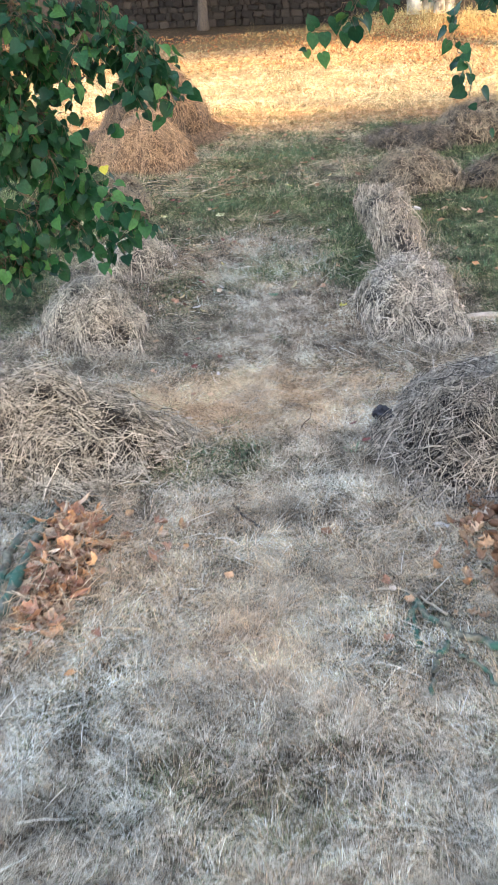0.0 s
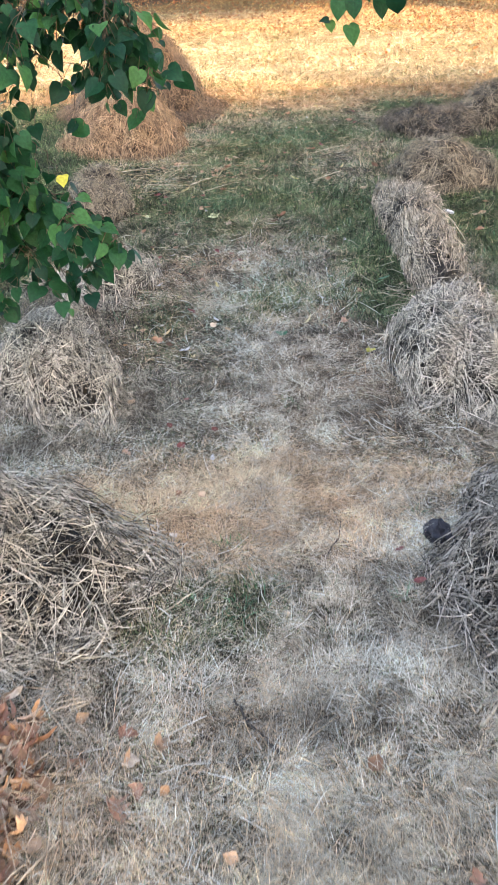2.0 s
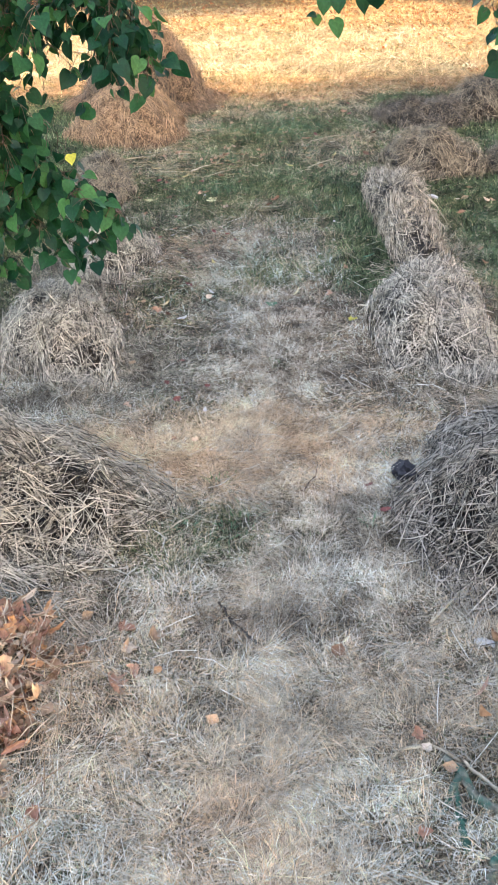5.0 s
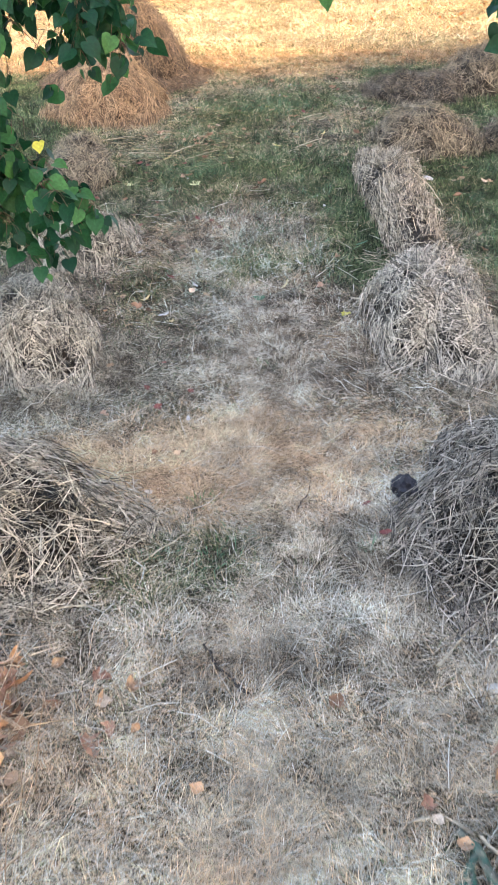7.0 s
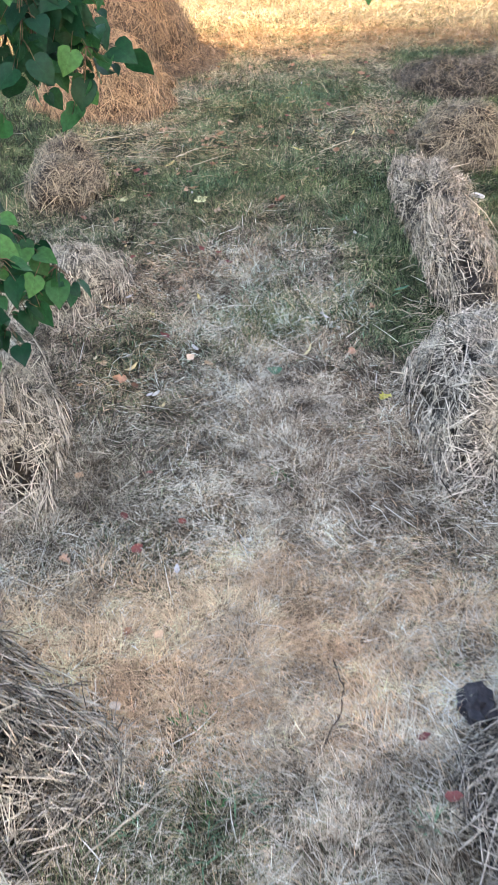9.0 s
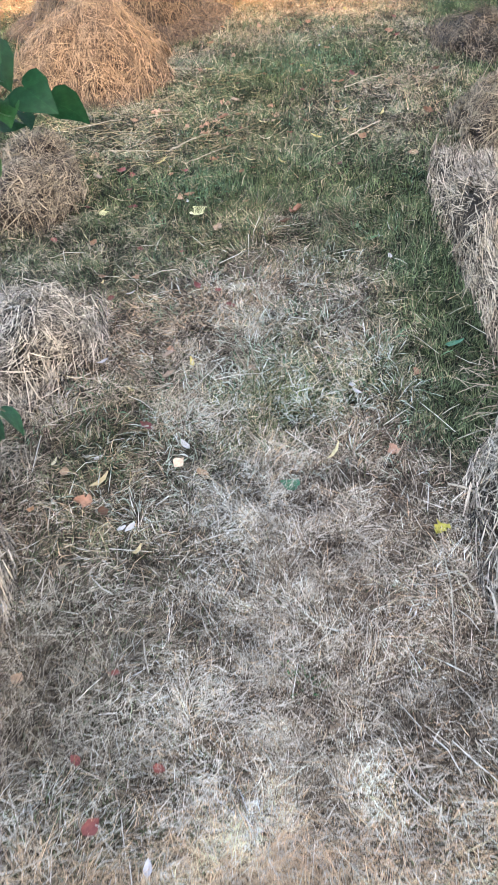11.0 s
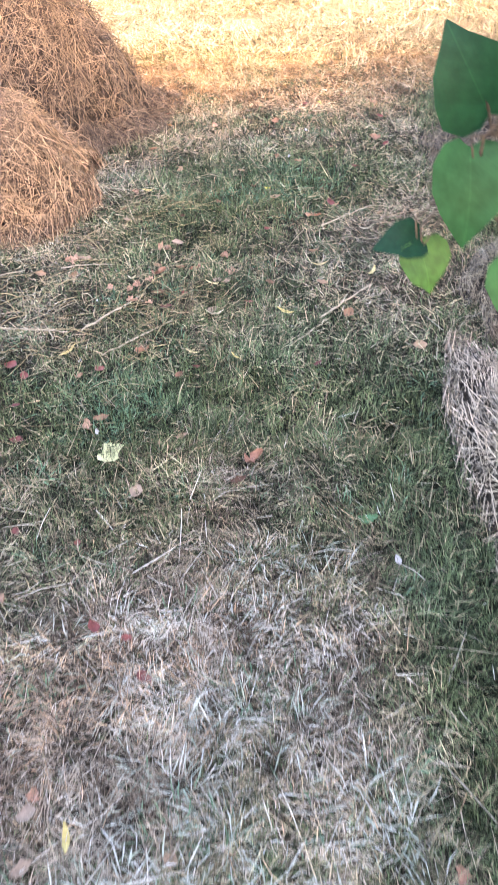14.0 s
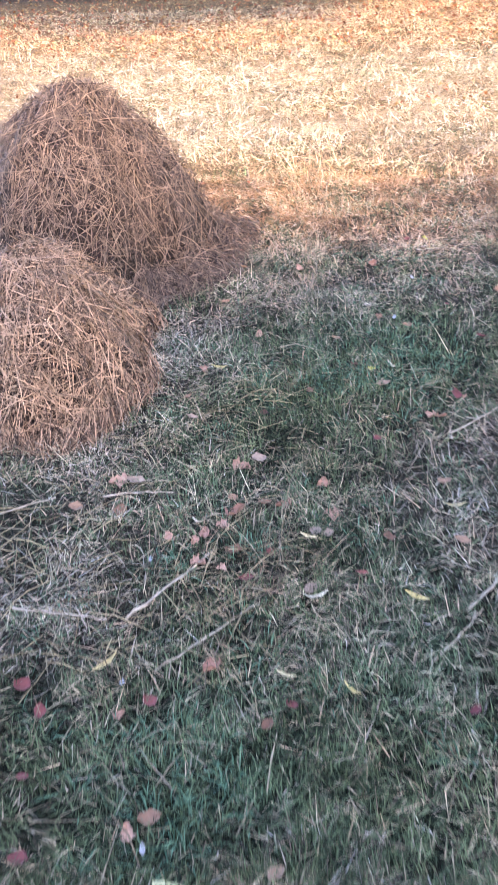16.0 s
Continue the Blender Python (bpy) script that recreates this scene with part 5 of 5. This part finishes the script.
# ---- unseen trees, added to shade the near lawn and the far end ----
def shade_tree(label, x, y, height, blobs, count, seed):
    t = tagged(new("tree"), label, "tree", "tall trees round the lawn")
    t.location = (x, y, 0)
    off = Vector((x, y, 0))
    tree_trunk(t, [(0, 0, -0.1), (0.1, 0.05, height * 0.3), (0.0, 0.15, height * 0.75)], (0.38, 0.1), TRUNK, seed)
    g = random.Random(seed)
    for k in range(5):
        bx, by, bz, br = blobs[k % len(blobs)]
        tree_trunk(t, [(0.05, 0.05, height * g.uniform(0.25, 0.5)), ((bx - x) * 0.5, (by - y) * 0.5, bz - br * 0.5), (bx - x, by - y, bz)], (0.14, 0.03), TRUNK, seed + k, "limb", 8)
    ob = new("crown", crown_mesh("crown", [(bx - x, by - y, bz, br) for bx, by, bz, br in blobs], count, seed, LIME_LEAF, 0.2))
    ob.parent = t
    tagged(ob, kind="stuff")
    return t


def crown_blobs(cx, cy, z0, z1, rad, count, seed, keep):
    """Clumps that fill a rounded crown, kept only where keep() holds for their shadow on the ground."""
    g = random.Random(seed)
    out = []
    while len(out) < count:
        a, d, h = g.uniform(0, 6.283), math.sqrt(g.random()), g.random()
        w = rad * math.sin(math.pi * (0.12 + 0.8 * h)) ** 0.6
        x, y, z, br = cx + w * d * math.cos(a), cy + w * d * math.sin(a), z0 + (z1 - z0) * h, g.uniform(0.9, 1.5)
        k = z / TO_SUN.z
        if keep(x - TO_SUN.x * k, y - TO_SUN.y * k + br * 1.15):
            out.append((x, y, z, br))
    return out


# crowns are trimmed so that their shadow ends along this line
def near_shade(x, y):
    return y < 8.95 + 0.26 * x + 0.55 * (noise.noise(Vector((x * 3.1, y * 2.3, 0.5))) + 0.1)


shade_tree("unseen tall lime tree added behind the lawn for shade", 7.5, -8.5, 13.0, crown_blobs(7.5, -8.5, 3.2, 13.5, 5.2, 70, 1, near_shade), 16000, 11)
shade_tree("unseen lime tree with broad green crown, added behind the lawn for shade", 2.0, -7.5, 12.0, crown_blobs(2.0, -7.5, 3.2, 12.5, 4.8, 64, 2, near_shade), 16000, 12)
shade_tree("unseen broad lime tree added beside the lawn for shade", 7.8, 0.2, 9.0, crown_blobs(7.8, 0.2, 3.0, 8.5, 3.6, 40, 3, near_shade), 9000, 13)
shade_tree("unseen lime tree with high green crown, added to shade the far end", 7.6, 7.0, 10.0, crown_blobs(4.9, 6.6, 5.4, 10.0, 3.6, 60, 4, lambda x, y: y > 18.8 + 0.8 * x and x < 2.0), 22000, 14)
shade_tree("unseen lime tree with high green crown, added to shade the far wall", 9.5, 10.0, 11.0, crown_blobs(7.0, 9.0, 7.0, 11.5, 3.8, 50, 5, lambda x, y: y > 19.0 + 0.8 * x and x < 2.0), 18000, 15)

# ---- the far end ----
far = tagged(new("tree"), "old tree with several pale flaking stems in long grass", "tree")
far.location = (3.4, 18.5, 0)
for k, (dx, dy, lean, r0) in enumerate(((-0.3, 0.0, -0.5, 0.17), (-0.02, 0.1, 0.05, 0.2), (0.27, -0.05, 0.4, 0.15), (0.1, -0.2, 0.2, 0.11))):
    tree_trunk(far, [(dx, dy, 0.0), (dx + lean * 0.12, dy, 1.2), (dx + lean * 0.5, dy + 0.1, 3.5), (dx + lean, dy + 0.3, 6.5)], (r0, 0.06), PALE_TRUNK, 60 + k, "stem", 10)
# unseen crown, added to cut the sky's light on the far end
ob = new("crown", crown_mesh("crown", [(4.2 * math.cos(k * 2.4) * (k / 26) ** 0.5, 2.2 + 3.4 * math.sin(k * 2.4) * (k / 26) ** 0.5, 4.2 + 3.6 * ((k * 0.37) % 1), 1.5) for k in range(26)], 9000, 61, LIME_LEAF, 0.2))
ob.parent = far
tagged(ob, kind="stuff")
tufts("field_tuft", "long dry grass round the foot of the old tree", [(3.3 + r.gauss(0, 1.0), 17.9 + r.gauss(0, 0.7), r.uniform(2.0, 5.0)) for _ in range(120)], np.array((0.35, 0.28, 0.1)), np.array((0.62, 0.5, 0.26)), 0.3, 0.9, 12)

dark = tagged(new("tree"), "dark slender tree trunk before the stone wall", "tree")
dark.location = (-0.86, 20.2, 0)
tree_trunk(dark, [(0, 0, -0.05), (0.02, 0, 1.5), (-0.05, 0.1, 3.5), (0.1, 0.2, 6.0)], (0.11, 0.05), DARK_STICK, 71)
# another unseen crown, added to darken the ground before the wall
ob = new("crown", crown_mesh("crown", [(4.0 * math.cos(k * 2.4) * (k / 26) ** 0.5 - 1.0, 0.2 + 3.4 * math.sin(k * 2.4) * (k / 26) ** 0.5, 4.0 + 3.6 * ((k * 0.37) % 1), 1.5) for k in range(26)], 9000, 72, LIME_LEAF, 0.2))
ob.parent = dark
tagged(ob, kind="stuff")

STONE, nt, b = mat_new("rubble_stone", 0.9, 0.2)
info = nt.nodes.new("ShaderNodeObjectInfo")
# stones kept near black: the tree shade is put into their base colour
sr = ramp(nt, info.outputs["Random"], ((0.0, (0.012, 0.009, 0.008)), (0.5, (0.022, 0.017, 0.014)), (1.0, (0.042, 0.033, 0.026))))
n1 = noise_node(nt, 14.0, 6.0)
nt.links.new(mix(nt, sr.outputs[0], ramp(nt, n1.outputs[0], ((0.3, (0.6, 0.6, 0.6)), (0.7, (1.15, 1.15, 1.15)))).outputs[0], 1.0, "MULTIPLY"), b.inputs["Base Color"])
bump(nt, b, n1.outputs[0], 0.8, 0.03)
# mortar darkened likewise for the shade on the wall
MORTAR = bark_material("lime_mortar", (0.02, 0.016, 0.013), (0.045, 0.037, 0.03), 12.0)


def stone_wall():
    """A rubble wall along the far end: a core, courses of uneven stones and a coping."""
    ang = math.degrees(math.atan2(-1.3, 2.6)) * 0.35
    m = pose(0.2, 20.9, 0, 0, 0, ang)
    bm = bmesh.new()
    bmesh.ops.create_cube(bm, size=1.0, matrix=Matrix.Translation((0, 0.32, 1.05)) @ Matrix.Diagonal((26, 0.5, 2.2, 1)))
    me = bpy.data.meshes.new("wall_far")
    bm.to_mesh(me)
    bm.free()
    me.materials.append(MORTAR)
    wall = tagged(new("wall_far", me), "old rubble stone wall closing the far end", "wall", kind="structure")
    wall.matrix_world = m
    g = random.Random(77)
    shapes = []
    for k in range(8):
        bm = bmesh.new()
        bmesh.ops.create_cube(bm, size=1.0)
        bmesh.ops.bevel(bm, geom=list(bm.edges), offset=0.12, segments=1, affect="EDGES")
        for v in bm.verts:
            v.co += Vector((g.gauss(0, 0.04), g.gauss(0, 0.04), g.gauss(0, 0.05)))
        sm = bpy.data.meshes.new("stone")
        bm.to_mesh(sm)
        bm.free()
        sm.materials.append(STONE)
        shapes.append(sm)
    z = 0.0
    while z < 1.2:
        h = g.uniform(0.09, 0.16)
        x = -3.6 + g.uniform(-0.2, 0.2)
        while x < 3.2:
            w = g.uniform(0.1, 0.26)
            st = new("stone", g.choice(shapes))
            st.parent = wall
            st.matrix_basis = Matrix.Translation((x + w / 2, 0.05 + g.uniform(-0.02, 0.02), z + h / 2)) @ pose(0, 0, 0, 0, g.uniform(-16, 16), 0) @ Matrix.Diagonal((w * 0.95, 0.14, h * g.uniform(0.8, 1.15), 1))
            x += w
        z += h
    return wall


stone_wall()
